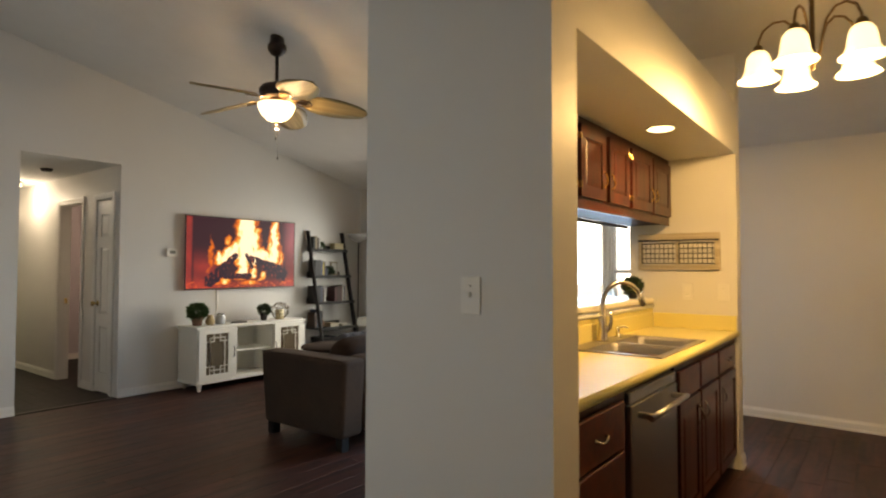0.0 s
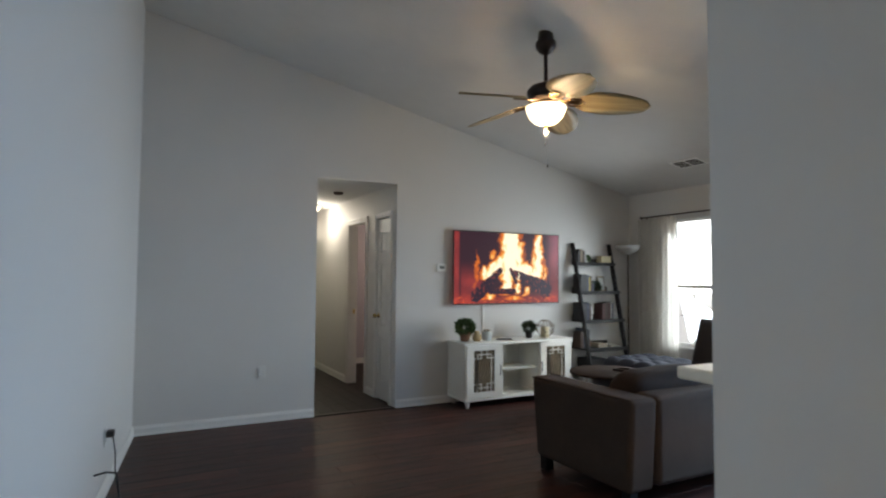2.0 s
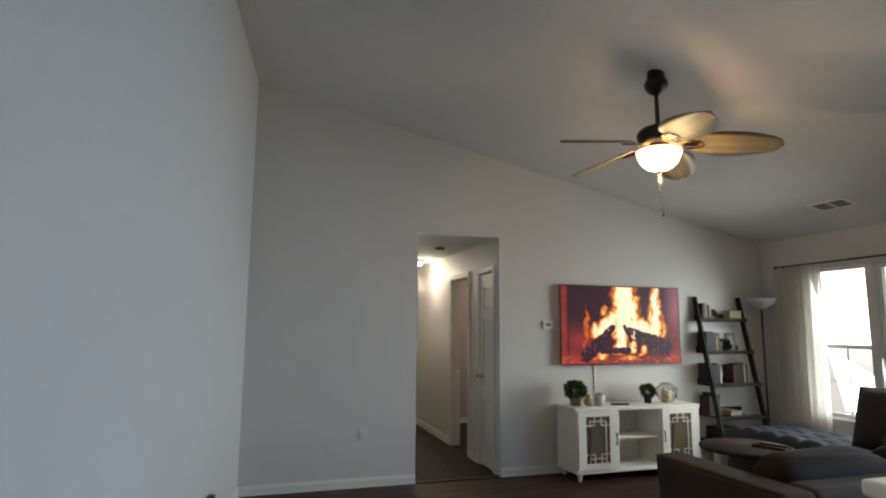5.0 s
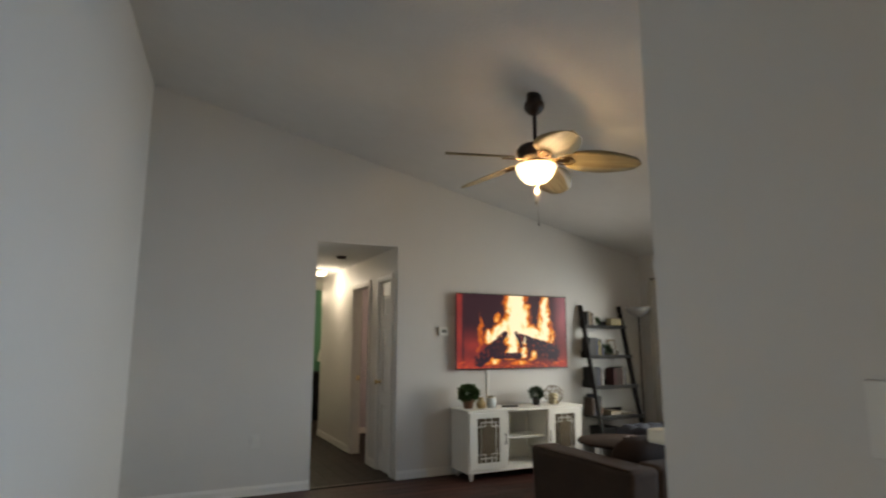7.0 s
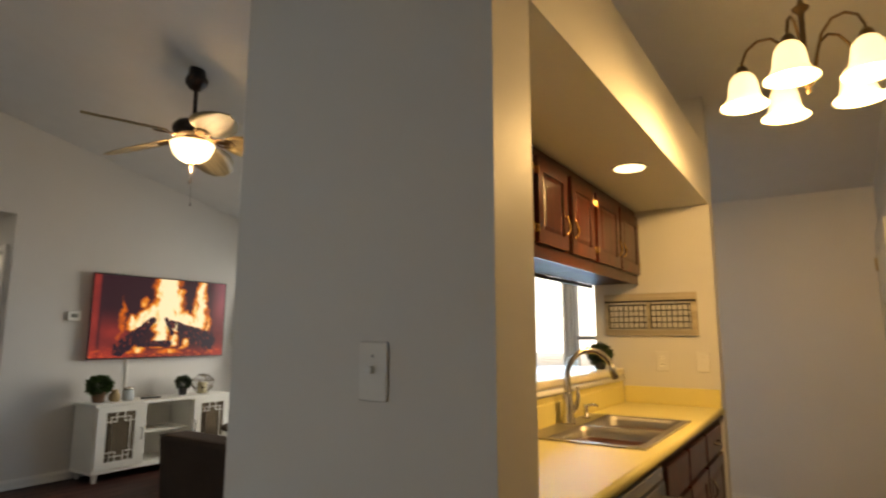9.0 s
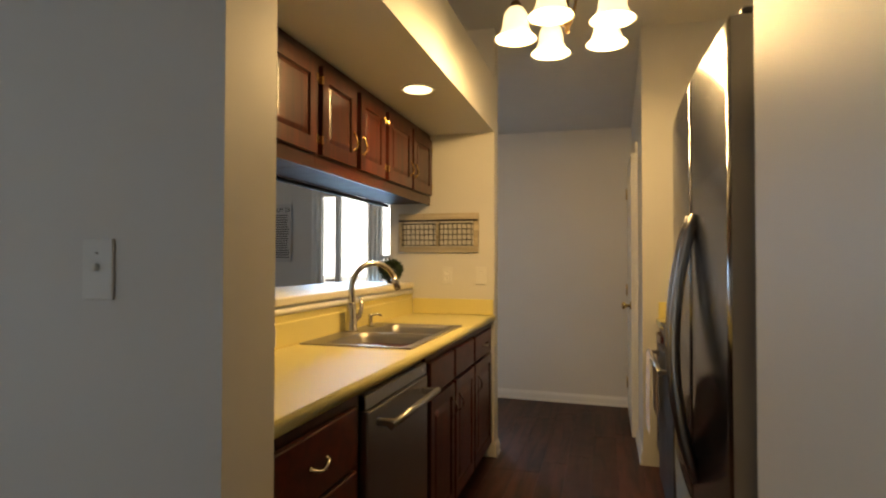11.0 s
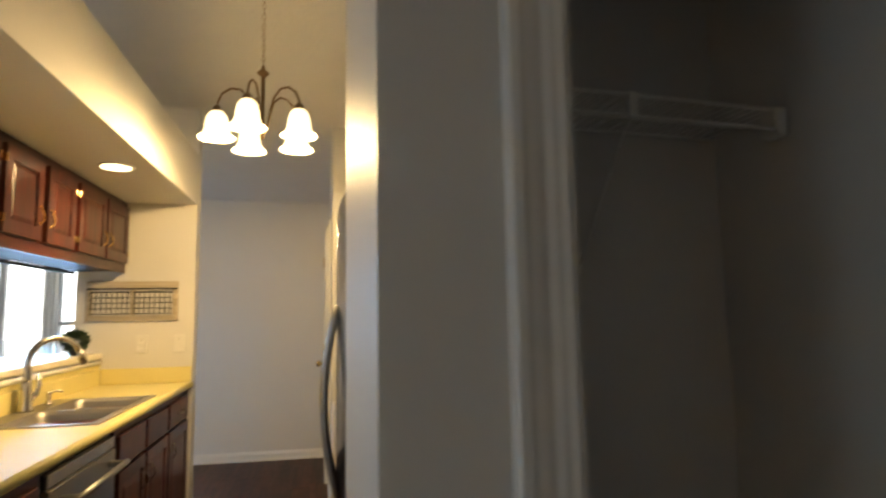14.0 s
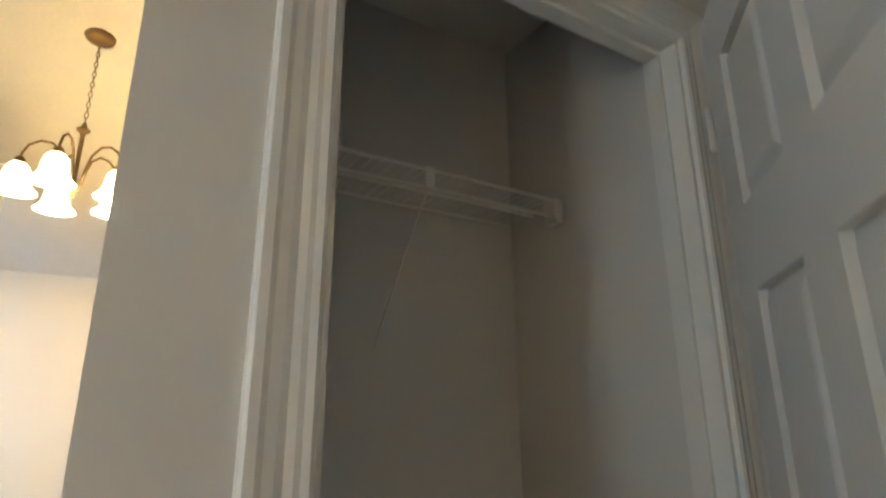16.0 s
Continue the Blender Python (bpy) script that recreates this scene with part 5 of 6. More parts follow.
for y in (1.378, ):
    part("piping", tube([(-3.29, y + 0.012, 0.655), (-2.33, y + 0.012, 0.658)], 0.006, 6), SOFA, sofa)

bench = thing("tufted_chaise", pose(0, 0, 0), "grey button-tufted chaise along the window", "chaise")
bm = bmesh.new()
nx, ny = 96, 48
X0, X1, Y0, Y1 = -4.92, -3.05, 3.60, 4.36
vs = []
for j in range(ny + 1):
    row = []
    for i in range(nx + 1):
        x, y = X0 + (X1 - X0) * i / nx, Y0 + (Y1 - Y0) * j / ny
        u, v = (x - X0) / 0.234, (y - Y0) / 0.19
        dimple = abs(math.sin(math.pi * u) * math.sin(math.pi * v)) ** 0.45
        edge = min(1.0, min(x - X0, X1 - x, y - Y0, Y1 - y) / 0.06)
        row.append(bm.verts.new((x, y, 0.36 + 0.085 * math.sqrt(max(0, 1 - (1 - edge) ** 2)) + 0.040 * dimple * edge)))
    vs.append(row)
for j in range(ny):
    for i in range(nx):
        bm.faces.new((vs[j][i], vs[j][i + 1], vs[j + 1][i + 1], vs[j + 1][i])).smooth = True
part("tufted_seat", bm, TUFT, bench)
part("base", bx(X0 + 0.005, Y0 + 0.005, 0.10, X1 - 0.005, Y1 - 0.005, 0.362, 0.015, 2), TUFT, bench)
for x in (X0 + 0.08, X1 - 0.08):
    for y in (Y0 + 0.08, Y1 - 0.08):
        part("leg", bx(x - 0.025, y - 0.025, 0, x + 0.025, y + 0.025, 0.102, 0.004), BLACK, bench)
PILLOW = mat("brown_pillow", (0.032, 0.024, 0.022), 0.85, vary=0.12, scale=30, bump=0.3, bump_scale=220)
pl = thing("throw_pillow", pose(-3.42, 3.83, 0.47, 70, 0, 8), "large dark brown pillow leaning on the chaise", "pillow")
part("cover", cushion(0.74, 0.52, 0.14, 0.05, 9), PILLOW, pl, m=pose(0, 0.26, -0.02))

tb = thing("coffee_table", pose(-4.08, 2.90, 0), "round dark wood coffee table on a pale drum base", "table")
TABLEW = wood("walnut_top", (0.02, 0.012, 0.009), (0.05, 0.030, 0.021), 0.6, "x", 5.0)
TABLEW.node_tree.nodes["Principled BSDF"].inputs["Specular IOR Level"].default_value = 0.12
part("tabletop", lathe([(0, 0.445), (0.36, 0.445), (0.375, 0.455), (0.375, 0.47), (0.365, 0.478), (0, 0.478)], 48), TABLEW, tb)
part("base", lathe([(0, 0), (0.2, 0), (0.2, 0.02), (0.15, 0.06), (0.13, 0.24), (0.16, 0.43), (0.18, 0.445), (0, 0.445)], 32), mat("grey_drum", (0.12, 0.115, 0.11), 0.5, vary=0.1), tb)

tray = thing("table_tray", pose(-3.951, 3.035, 0.4785, 0, 0, 20), "low dark tray lying on the coffee table", "tray")
bm = bx(-0.13, -0.07, 0.0, 0.13, 0.07, 0.008, 0.003)
for x0, y0, x1, y1 in ((-0.13, -0.07, 0.13, -0.06), (-0.13, 0.06, 0.13, 0.07), (-0.13, -0.06, -0.12, 0.06), (0.12, -0.06, 0.13, 0.06)):
    bx(x0, y0, 0.0075, x1, y1, 0.022, 0.002, into=bm)
part("pan", bm, TABLEW, tray)

# ladder shelf with its books
LY0, LY1 = 3.60, 4.235
lad = thing("ladder_shelf", pose(0, 0, 0), "black leaning ladder shelf filled with books", "shelf")
def rail_x(zz):
    return TV_X + 0.025 + 0.40 * (1.83 - zz) / 1.83
for y in (LY0, LY1 - 0.022):
    bm = bmesh.new()
    hexa(bm, [(rail_x(0) - 0.03, y, 0), (rail_x(0) + 0.03, y, 0), (rail_x(0) + 0.03, y + 0.022, 0), (rail_x(0) - 0.03, y + 0.022, 0)],
         [(rail_x(1.83) - 0.02, y, 1.83), (rail_x(1.83) + 0.04, y, 1.83), (rail_x(1.83) + 0.04, y + 0.022, 1.83), (rail_x(1.83) - 0.02, y + 0.022, 1.83)])
    part("rail", bm, BLACK, lad)
SHZ = [1.575, 1.215, 0.865, 0.525, 0.20]
for zz in SHZ:
    x1 = rail_x(zz) + 0.045
    part("shelf", bx(TV_X + 0.004, LY0 + 0.022, zz - 0.022, x1, LY1 - 0.022, zz, 0.002), BLACK, lad)
    part("shelf_lip", bx(x1, LY0 - 0.012, zz - 0.03, x1 + 0.012, LY1 + 0.012, zz + 0.012, 0.002), BLACK, lad)
    part("back_lip", bx(TV_X + 0.004, LY0 + 0.022, zz, TV_X + 0.016, LY1 - 0.022, zz + 0.06, 0.002), BLACK, lad)

PAGES = mat("book_pages", (0.40, 0.35, 0.27), 0.9, vary=0.08, scale=80)
BOOKC = {n_: mat("book_cover_" + n_, tuple(0.7 * q for q in c_), 0.6, vary=0.12, scale=25) for n_, c_ in (("black", (0.015, 0.015, 0.018)), ("navy", (0.025, 0.035, 0.075)), ("brown", (0.05, 0.024, 0.015)), ("red", (0.07, 0.014, 0.012)), ("tan", (0.28, 0.21, 0.13)), ("white", (0.62, 0.60, 0.56)), ("green", (0.05, 0.10, 0.05)), ("yellow", (0.45, 0.33, 0.06)))}


def book(m, h, d, t, colour):
    """Standing book: height z, depth -y, thickness x."""
    b = thing("book", m, colour + " bound book on the ladder shelf", "book", "books on the ladder shelf")
    bm = bx(0, -d, 0, 0.003, 0, h)
    bx(t - 0.003, -d, 0, t, 0, h, into=bm)
    bx(0.003, -d, 0, t - 0.003, -d + 0.003, h, into=bm)
    part("cover", bm, BOOKC[colour], b)
    part("pages", bx(0.0032, -d + 0.0035, 0.004, t - 0.0032, -0.004, h - 0.004), PAGES, b)
    return b


def book_row(zz, y0, specs):
    y = y0
    for h, t, colour in specs:
        d = min(0.15, rail_x(zz) - TV_X - 0.01) if zz < 1.4 else 0.10
        book(pose(TV_X + 0.020, y, zz + 0.0005, 0, 0, 90), h, d, t, colour)
        y += t + 0.002


book_row(1.575, 3.64, [(0.17, 0.03, "black"), (0.18, 0.035, "tan"), (0.16, 0.03, "brown"), (0.15, 0.02, "white")])
book_row(1.215, 3.635, [(0.22, 0.05, "black"), (0.22, 0.045, "black"), (0.21, 0.03, "navy"), (0.19, 0.02, "yellow"), (0.20, 0.025, "brown"), (0.11, 0.03, "navy")])
book_row(0.865, 3.63, [(0.22, 0.06, "black"), (0.21, 0.04, "black"), (0.22, 0.03, "navy"), (0.20, 0.03, "brown"), (0.17, 0.02, "white")])
book_row(0.865, 3.98, [(0.20, 0.05, "red"), (0.21, 0.05, "brown"), (0.21, 0.04, "red"), (0.22, 0.02, "white"), (0.21, 0.02, "navy")])
book_row(0.525, 3.63, [(0.20, 0.04, "brown"), (0.24, 0.05, "navy"), (0.22, 0.045, "black")])
for i, (yy, zz, colour, t) in enumerate(((3.86, 0.5255, "white", 0.025), (3.86, 0.5515, "tan", 0.02), (4.06, 0.5255, "white", 0.02), (4.0, 0.2005, "brown", 0.04))):
    b = thing("book", pose(TV_X + 0.03, yy, zz), colour + " book lying flat on the ladder shelf", "book", "books on the ladder shelf")
    part("cover", bx(0, 0, 0, 0.20, 0.15, 0.003, into=bx(0, 0, t - 0.003, 0.20, 0.15, t)), BOOKC[colour], b)
    part("pages", bx(0.004, 0.002, 0.0032, 0.196, 0.146, t - 0.0032), PAGES, b)
WICKER = mat("pale_wicker", (0.45, 0.38, 0.24), 0.8, vary=0.2, scale=50, bump=0.5, bump_scale=120)
bk = thing("storage_box", pose(TV_X + 0.02, 4.02, 1.5755), "small cream box on the top shelf", "box")
part("box", bx(0, 0, 0, 0.10, 0.17, 0.085, 0.005), WICKER, bk)
part("lid", bx(-0.002, -0.003, 0.085, 0.103, 0.173, 0.10, 0.004), WICKER, bk)
potted_plant("potted_plant", pose(TV_X + 0.08, 3.80, 1.5755), "tiny bright green plant on the top shelf", 0.028, 0.04, 0.04, 0.03, WHITEPLASTIC, LEAF, 160, 8)
potted_plant("potted_plant", pose(TV_X + 0.10, 3.93, 1.2155), "small dark green plant on the ladder shelf", 0.035, 0.03, 0.06, 0.04, TERRACOTTA, DARKLEAF, 240, 9)
fr_ = thing("photo_frame", pose(TV_X + 0.03, 4.03, 1.2155, -6, 0, 90), "cream framed print leaning on the ladder shelf", "frame")
part("frame", bx(0, -0.012, 0, 0.13, 0, 0.20, 0.003), BOOKC["tan"], fr_)
part("print", bx(0.02, -0.0135, 0.02, 0.11, -0.0115, 0.18), BOOKC["white"], fr_)
vz = thing("small_vase", pose(TV_X + 0.12, 3.83, 0.5255), "small clay vase on the lower shelf", "vase")
vz.location.y = 3.80
part("vessel", lathe([(0, 0), (0.025, 0), (0.035, 0.03), (0.032, 0.07), (0.018, 0.09), (0.022, 0.105), (0.0, 0.10)], 16), TERRACOTTA, vz)
bn = thing("storage_bin", pose(TV_X + 0.05, 3.66, 0.2005), "dark fabric storage bin on the bottom shelf", "bin")
part("bin", bx(0, 0, 0, 0.26, 0.26, 0.2, 0.01), BLACK, bn)
sp = thing("small_speaker", pose(-5.02, 3.48, 0), "small cream speaker standing on the floor", "speaker")
part("case", bx(-0.05, -0.05, 0, 0.05, 0.05, 0.30, 0.008), BOOKC["white"], sp)

# floor lamp
fl_ = thing("floor_lamp", pose(-5.235, 4.36, 0), "bronze torchiere floor lamp with a white glass bowl", "floor lamp")
part("base", lathe([(0, 0), (0.13, 0), (0.13, 0.012), (0.10, 0.022), (0.02, 0.03), (0, 0.03)], 28), BRONZE, fl_)
part("pole", tube([(0, 0, 0.025), (0, 0, 1.70)], 0.010, 10), BRONZE, fl_)
OPAL = mat("opal_glass", (0.42, 0.42, 0.42), 0.25, vary=0.03)
part("bowl", lathe([(0.0, 1.69), (0.03, 1.695), (0.09, 1.725), (0.14, 1.765), (0.165, 1.81), (0.16, 1.812), (0.13, 1.77), (0.08, 1.735), (0, 1.71)], 28), OPAL, fl_, "white glass bowl")

# windows, patio door, curtains
def window(name, o, grid):
    x0, x1, z0, z1 = o
    a = math.degrees(math.atan2(WD.y, WD.x))
    w = thing(name, pose(x0, window_y(x0), 0, 0, 0, a), "bright white vinyl sash window", "window")
    tagged(w, kind="structure")
    L = (x1 - x0) / WD.x
    bm = bx(0, 0.05, z0, 0.035, 0.10, z1)
    bx(L - 0.035, 0.05, z0, L, 0.10, z1, into=bm)
    bx(0.035, 0.05, z0, L - 0.035, 0.10, z0 + 0.04, into=bm)
    bx(0.035, 0.05, z1 - 0.035, L - 0.035, 0.10, z1, into=bm)
    part("window_frame", bm, TRIM, w)
    zm = 1.295
    part("meeting_rail", bx(0.035, 0.045, zm - 0.02, L - 0.035, 0.095, zm + 0.02), TRIM, w)
    part("window_sill", bx(-0.02, -0.03, z0 - 0.03, L + 0.02, 0.05, z0, 0.006), TRIM, w)
    for za, zb, k in ((z0 + 0.04, zm - 0.02, grid), (zm + 0.02, z1 - 0.035, 0)):
        s = part("pane", bx(0.035, 0.072, za, L - 0.035, 0.076, zb), PANE, w)
        s.visible_shadow = False
        if k:
            part("muntin", bx(L / 2 - 0.007, 0.062, za, L / 2 + 0.007, 0.070, zb), TRIM, w)
            part("muntin", bx(0.035, 0.063, (za + zb) / 2 - 0.007, L - 0.035, 0.069, (za + zb) / 2 + 0.007), TRIM, w)
    return w


PANE = bpy.data.materials.new("clear_glass")
PANE.use_nodes = True
pb = PANE.node_tree.nodes["Principled BSDF"]
pb.inputs["Transmission Weight"].default_value, pb.inputs["Roughness"].default_value, pb.inputs["IOR"].default_value = 1.0, 0.0, 1.02
window("window_1", WIN[0], 1)
w2 = window("window_2", WIN[1], 1)
window("window_3", SIDE, 1)


def blind(parent, L, z0, z1, y=0.03):
    n_ = int((z1 - z0) / 0.028)
    bm = bmesh.new()
    for i in range(n_):
        zz = z0 + 0.028 * i
        bx(0.02, y - 0.011, zz, L - 0.02, y + 0.011, zz + 0.002, into=bm)
    return part("blind_slats", bm, WHITEPLASTIC, parent, "open white horizontal blind")


blind(w2, 0.6, 0.66, 2.06)
bl_ = part("head_rail", bx(0.02, 0.01, 2.065, 0.58, 0.045, 2.10), WHITEPLASTIC, w2)

ang_w = math.degrees(math.atan2(WD.y, WD.x))
pd = tagged(thing("door_patio", pose(PATIO[0], window_y(PATIO[0]), 0, 0, 0, ang_w), "white glazed patio door with blinds", "door"), kind="structure")
for x0, x1 in ((0.01, 0.215), (0.225, 0.59)):
    bm = bx(x0, 0.03, 0.01, x0 + 0.022, 0.075, 2.03)
    bx(x1 - 0.022, 0.03, 0.01, x1, 0.075, 2.03, into=bm)
    bx(x0 + 0.022, 0.03, 0.01, x1 - 0.022, 0.075, 0.25, into=bm)
    bx(x0 + 0.022, 0.03, 1.92, x1 - 0.022, 0.075, 2.03, into=bm)
    lf = part("door_leaf", bm, TRIM, pd)
    g = part("pane", bx(x0 + 0.022, 0.05, 0.25, x1 - 0.022, 0.054, 1.92), PANE, lf)
    g.visible_shadow = False
    bm = bmesh.new()
    for i in range(60):
        bx(x0 + 0.024, 0.034, 0.26 + 0.0275 * i, x1 - 0.024, 0.047, 0.262 + 0.0275 * i, into=bm)
    part("blind_slats", bm, WHITEPLASTIC, lf)
part("handle", tube([(0.195, 0.03, 1.06), (0.195, -0.03, 1.06), (0.13, -0.035, 1.06)], 0.009, 8), BRONZE, pd, "dark lever handle")
ob = part("door_casing_patio", door_casing(0.0, 0.60, 2.05), TRIM, m=pose(PATIO[0], window_y(PATIO[0]) - 0.001, 0, 0, 0, ang_w))
tagged(ob, "white moulded casing round the patio door", "trim", kind="structure")


def sheer(name, x0, x1, z0, z1, folds, label, material, dy=0.09):
    c_ = thing(name, pose(0, 0, 0), label, "curtain")
    bm = bmesh.new()
    n_ = folds * 10
    rows_ = []
    for j in range(13):
        zz = z0 + (z1 - z0) * j / 12
        row = []
        for i in range(n_ + 1):
            u = i / n_
            x = x0 + (x1 - x0) * (u + 0.012 * math.sin(j * 0.9 + i * 0.3) * (1 - j / 12))
            amp = 0.022 * (1.15 - 0.3 * j / 12)
            row.append(bm.verts.new((x, window_y(x) - dy + amp * math.sin(2 * math.pi * folds * u + 0.35 * math.sin(j * 0.5)), zz)))
        rows_.append(row)
    for p, q in zip(rows_, rows_[1:]):
        for i in range(n_):
            bm.faces.new((p[i], p[i + 1], q[i + 1], q[i])).smooth = True
    part("cloth", bm, material, c_)
    return c_


SHEER = bpy.data.materials.new("translucent_sheer")
SHEER.use_nodes = True
sn, sl = SHEER.node_tree.nodes, SHEER.node_tree.links
sn.remove(sn["Principled BSDF"])
df, tl, tp, mx, mx2 = sn.new("ShaderNodeBsdfDiffuse"), sn.new("ShaderNodeBsdfTranslucent"), sn.new("ShaderNodeBsdfTransparent"), sn.new("ShaderNodeMixShader"), sn.new("ShaderNodeMixShader")
df.inputs[0].default_value, tl.inputs[0].default_value = (0.80, 0.77, 0.70, 1), (0.80, 0.77, 0.70, 1)
mx.inputs[0].default_value, mx2.inputs[0].default_value = 0.6, 0.45
sl.new(df.outputs[0], mx.inputs[1])
sl.new(tl.outputs[0], mx.inputs[2])
sl.new(mx.outputs[0], mx2.inputs[1])
sl.new(tp.outputs[0], mx2.inputs[2])
sl.new(mx2.outputs[0], sn["Material Output"].inputs["Surface"])
sheer("curtain", -5.22, -4.58, 0.03, 2.15, 7, "cream sheer curtain hanging beside the window", SHEER)
sheer("curtain", -1.62, -1.48, 0.03, 2.15, 3, "sheer curtain beside the patio door", SHEER)
sheer("curtain", -0.95, -0.80, 0.03, 2.15, 3, "sheer curtain beside the dining window", SHEER)
for x0, x1 in ((-5.16, -3.3), (-1.7, -0.75)):
    rod = thing("curtain_rod", pose(0, 0, 0), "dark bronze curtain rod above the window", "curtain rod")
    part("rod", tube([(x0, window_y(x0) - 0.09, 2.17), (x1, window_y(x1) - 0.09, 2.17)], 0.009, 8), BRONZE, rod)
    for x in (x0, x1):
        part("finial", lathe([(0, -0.02), (0.014, -0.015), (0.018, 0), (0.014, 0.015), (0, 0.02)], 12, None, Matrix.Translation((x, window_y(x) - 0.09, 2.17))), BRONZE, rod)
    for x in (x0 + 0.08, x1 - 0.08):
        part("bracket", tube([(x, window_y(x) - 0.001, 2.15), (x, window_y(x) - 0.09, 2.162)], 0.006, 6), BRONZE, rod)

# sign on the window wall
sg = thing("wall_sign", pose(-2.815, window_y(-2.66) - 0.0065, 1.245, 0, 0, ang_w), "white scripture sign with dark lettering on the wall", "sign")
part("board", bx(0, -0.012, 0, 0.30, 0, 0.61, 0.003), mat("sign_board", (0.52, 0.52, 0.52), 0.6, vary=0.05), sg)
cu = bpy.data.curves.new("sign_title", "FONT")
cu.body, cu.size, cu.align_x, cu.extrude = "PSALM 23", 0.066, "CENTER", 0.0008
tt = new("title", cu)
dg = bpy.context.evaluated_depsgraph_get()
me = bpy.data.meshes.new_from_object(tt.evaluated_get(dg))
bpy.data.objects.remove(tt)
tt = new("title", me)
me.materials.append(BLACKPLASTIC)
tt.parent, tt.matrix_basis = sg, pose(0.15, -0.0132, 0.525, 90, 0, 0)
rng = random.Random(4)
for i in range(19):
    w_ = rng.uniform(0.20, 0.26)
    part("text_line", bx(0.15 - w_ / 2, -0.0135, 0.485 - 0.0245 * i, 0.15 + w_ / 2, -0.0115, 0.495 - 0.0245 * i), BLACKPLASTIC, sg)

# ---- hallway ----
six_panel_door("door_hall_closet", pose(DH[0] + 0.004, HALL_Y1 + 0.04, 0.012), 0.367, 2.03, "narrow white panelled hallway closet door", 0.04, 0.365)
for n_, (a, b) in (("door_casing_hall", DH), ("door_casing_bedroom", OH)):
    ob = part(n_, door_casing(a, b, 2.06), TRIM, m=pose(0, HALL_Y1, 0))
    tagged(ob, "white moulded hallway door casing", "trim", kind="structure")
    bm = bx(a, HALL_Y1 + 0.001, 0, a + 0.004, HALL_Y1 + 0.11, 2.06)
    bx(b - 0.004, HALL_Y1 + 0.001, 0, b, HALL_Y1 + 0.11, 2.06, into=bm)
    bx(a, HALL_Y1 + 0.001, 2.056, b, HALL_Y1 + 0.11, 2.06, into=bm)
    structure("door_jamb", bm, TRIM, "white painted door jamb", "trim")
six_panel_door("door_bedroom", pose(OH[1] + 0.05, HALL_Y1 + 0.125, 0.012, 0, 0, 88), 0.60, 2.03, "white panelled bedroom door standing wide open", 0.54, -0.006)
structure("strike_plate", bx(OH[0] + 0.004, HALL_Y1 + 0.055, 0.90, OH[0] + 0.006, HALL_Y1 + 0.085, 0.96), BRASS, "brass strike plate in the bedroom door jamb", "trim")
hl = thing("hall_light", pose(-7.76, 0.93, HALL_Z), "lit white dome light on the hallway ceiling", "light")
part("base", lathe([(0, -0.03), (0.10, -0.03), (0.11, -0.02), (0.11, 0), (0, 0)], 24), WHITEPLASTIC, hl)
part("dome", lathe([(0, -0.085), (0.04, -0.082), (0.075, -0.065), (0.09, -0.035), (0.085, -0.03), (0, -0.03)], 24), BOWL, hl, "glowing glass dome")
sd = thing("smoke_detector", pose(-6.40, 0.85, HALL_Z), "dark round detector on the hallway ceiling", "smoke detector")
part("case", lathe([(0, -0.03), (0.045, -0.03), (0.055, -0.02), (0.06, 0), (0, 0)], 20), BRONZE, sd)
dr = thing("dresser", pose(-10.88, 1.2, 0), "dark wooden dresser against the green wall", "dresser")
part("body", bx(0, 0, 0.0, 0.45, 0.9, 0.85, 0.008), BLACK, dr)
for zz in (0.08, 0.34, 0.60):
    part("drawer_front", bx(0.45, 0.02, zz, 0.465, 0.88, zz + 0.23, 0.004), BLACK, dr)
tl_ = thing("table_lamp", pose(-10.65, 1.75, 0.85), "white table lamp on the dresser", "lamp")
part("base", lathe([(0, 0), (0.06, 0), (0.05, 0.02), (0.02, 0.06), (0.03, 0.14), (0.012, 0.2), (0, 0.2)], 16), WHITEPLASTIC, tl_)
part("shade", lathe([(0.13, 0.19), (0.09, 0.40), (0.087, 0.40), (0.127, 0.19)], 24), CURTAIN, tl_)

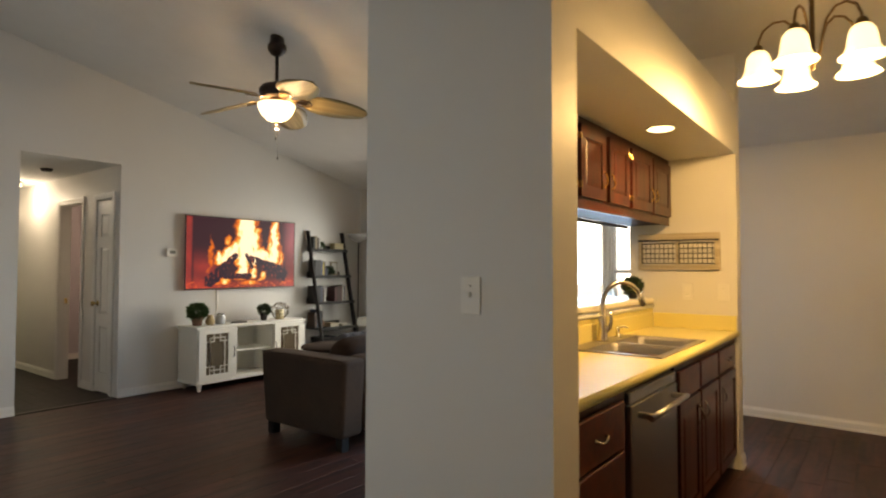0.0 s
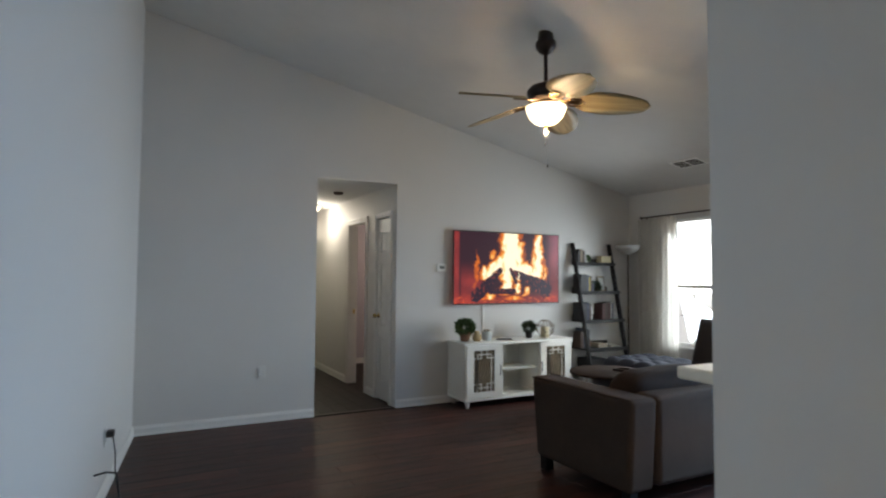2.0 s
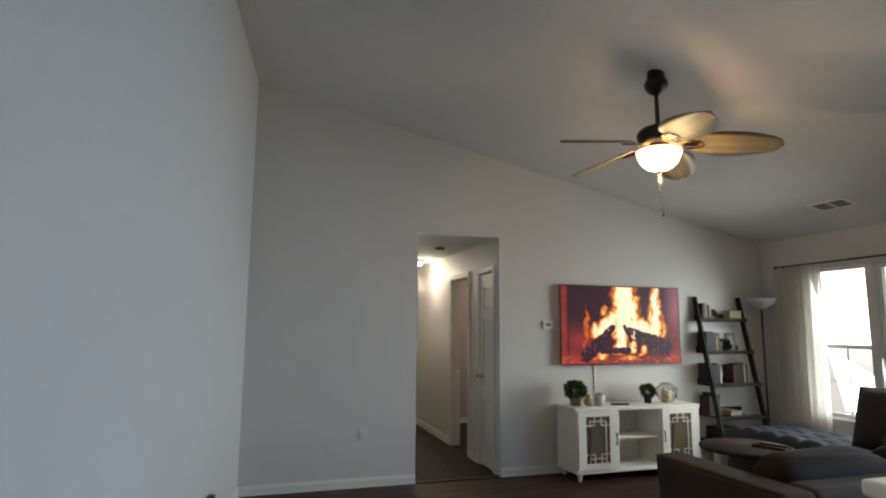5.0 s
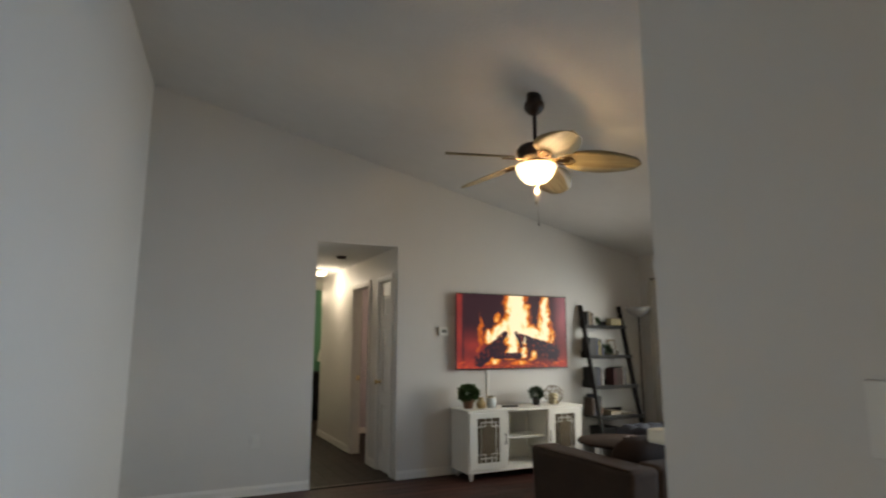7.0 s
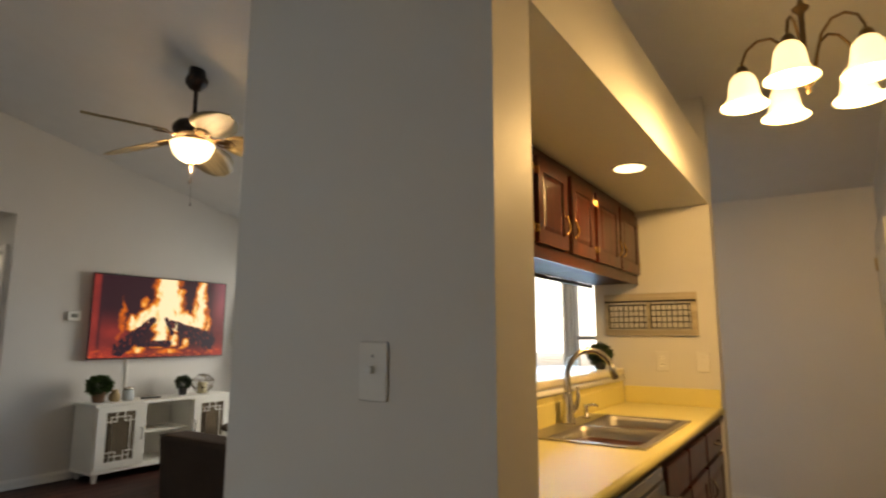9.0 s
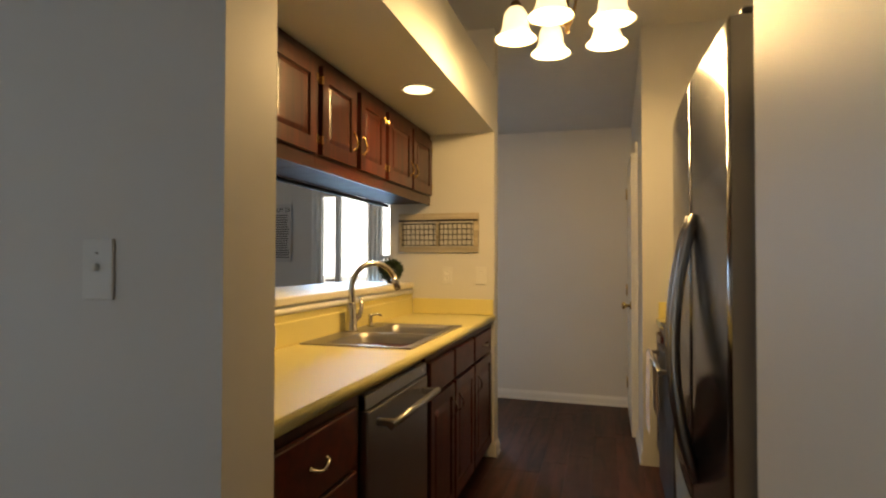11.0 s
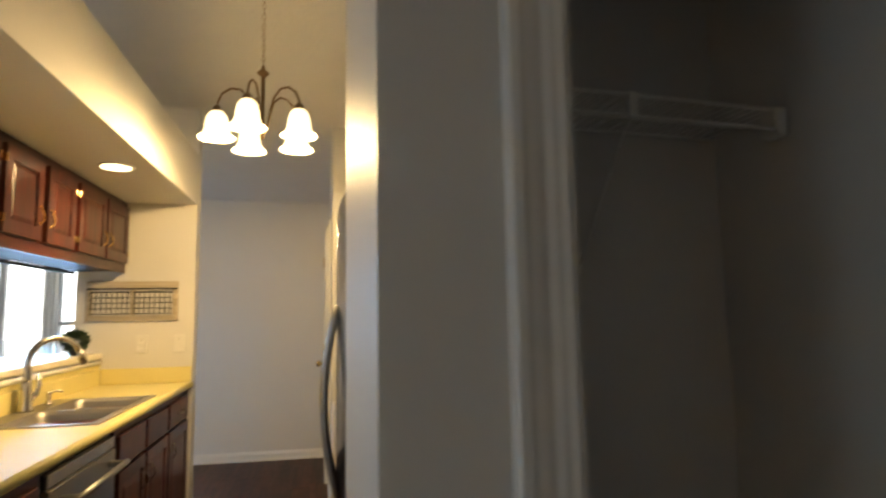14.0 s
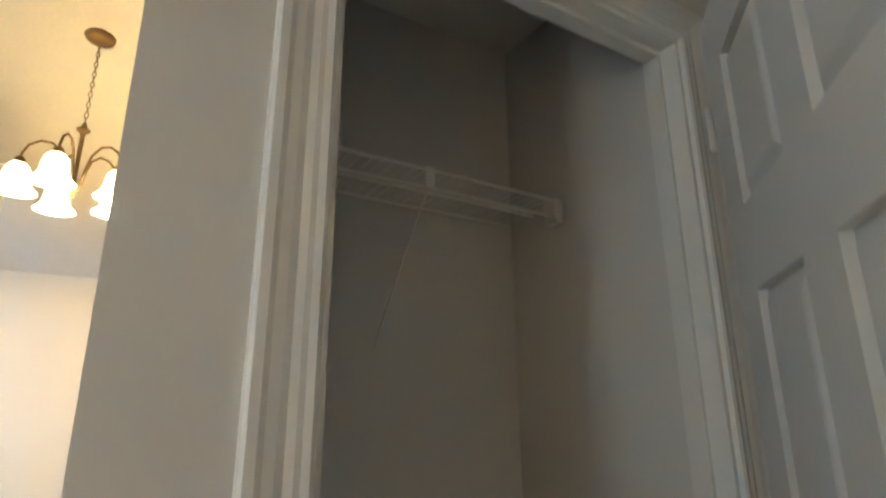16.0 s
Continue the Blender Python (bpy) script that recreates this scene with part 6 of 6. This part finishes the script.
# ---- outside ----
structure("ground", bx(-60, window_y(0) + 0.45, -0.45, 60, 90, -0.30), mat("pale_patio", (0.66, 0.65, 0.62), 0.8, vary=0.1), "pale ground outside the windows", "ground")
SKYCARD = glow("bright_overcast", (0.86, 0.93, 1.0), 3.2)
structure("backdrop", bx(-45, 52, -0.3, 45, 52.2, 30), SKYCARD, "bright hazy distance outside", "backdrop")

# ---- floor planks, laid last ----
PW, PL = 0.15, 1.20


def plank_mesh(length, material, along):
    e = 0.0005
    w = PW
    bm = bx(e, e, -0.006, (length if along == "x" else w) - e, (w if along == "x" else length) - e, 0.0, 0.0012)
    return finish(bm, "plank", material)


def inside_main(x, y):
    return -5.475 <= x <= 2.45 and left_y(x) - 0.07 <= y <= 4.70


def lay(parent, x0, x1, y0, y1, along, material, keep, limit):
    cache, count = {}, 0
    rest = bmesh.new()
    rng = random.Random(11)
    rows = int(math.ceil(((y1 - y0) if along == "x" else (x1 - x0)) / PW))
    for r in range(rows):
        s = -rng.random() * PL
        span = (x1 - x0) if along == "x" else (y1 - y0)
        while s < span:
            low = 0.0 if along == "x" else max(0.0, left_y(x0 + r * PW + PW / 2) - 0.07 - y0)
            a, b = max(low, s), min(span, s + PL)
            s += PL
            if b - a < 0.05:
                continue
            px, py = (x0 + a, y0 + r * PW) if along == "x" else (x0 + r * PW, y0 + a)
            mx_, my_ = (px + (b - a) / 2, py + PW / 2) if along == "x" else (px + PW / 2, py + (b - a) / 2)
            if not keep(mx_, my_):
                continue
            key = round(b - a, 3)
            if key not in cache:
                cache[key] = plank_mesh(b - a, material, along)
            if count < limit:
                ob = new("plank", cache[key])
                ob.parent = parent
                ob.location = (px, py, 0)
                count += 1
            else:
                bx(px + 0.001, py + 0.001, -0.006, px + (b - a if along == "x" else PW) - 0.001, py + (PW if along == "x" else b - a) - 0.001, 0.0, into=rest)
    if len(rest.verts):
        ob = part("plank_field", rest, material, parent)
        tagged(ob, kind="stuff")
    else:
        rest.free()


# the boards run from the entry towards the windows
lay(floor, -5.43, 2.45, -2.2, 4.70, "y", PLANK, inside_main, 330)
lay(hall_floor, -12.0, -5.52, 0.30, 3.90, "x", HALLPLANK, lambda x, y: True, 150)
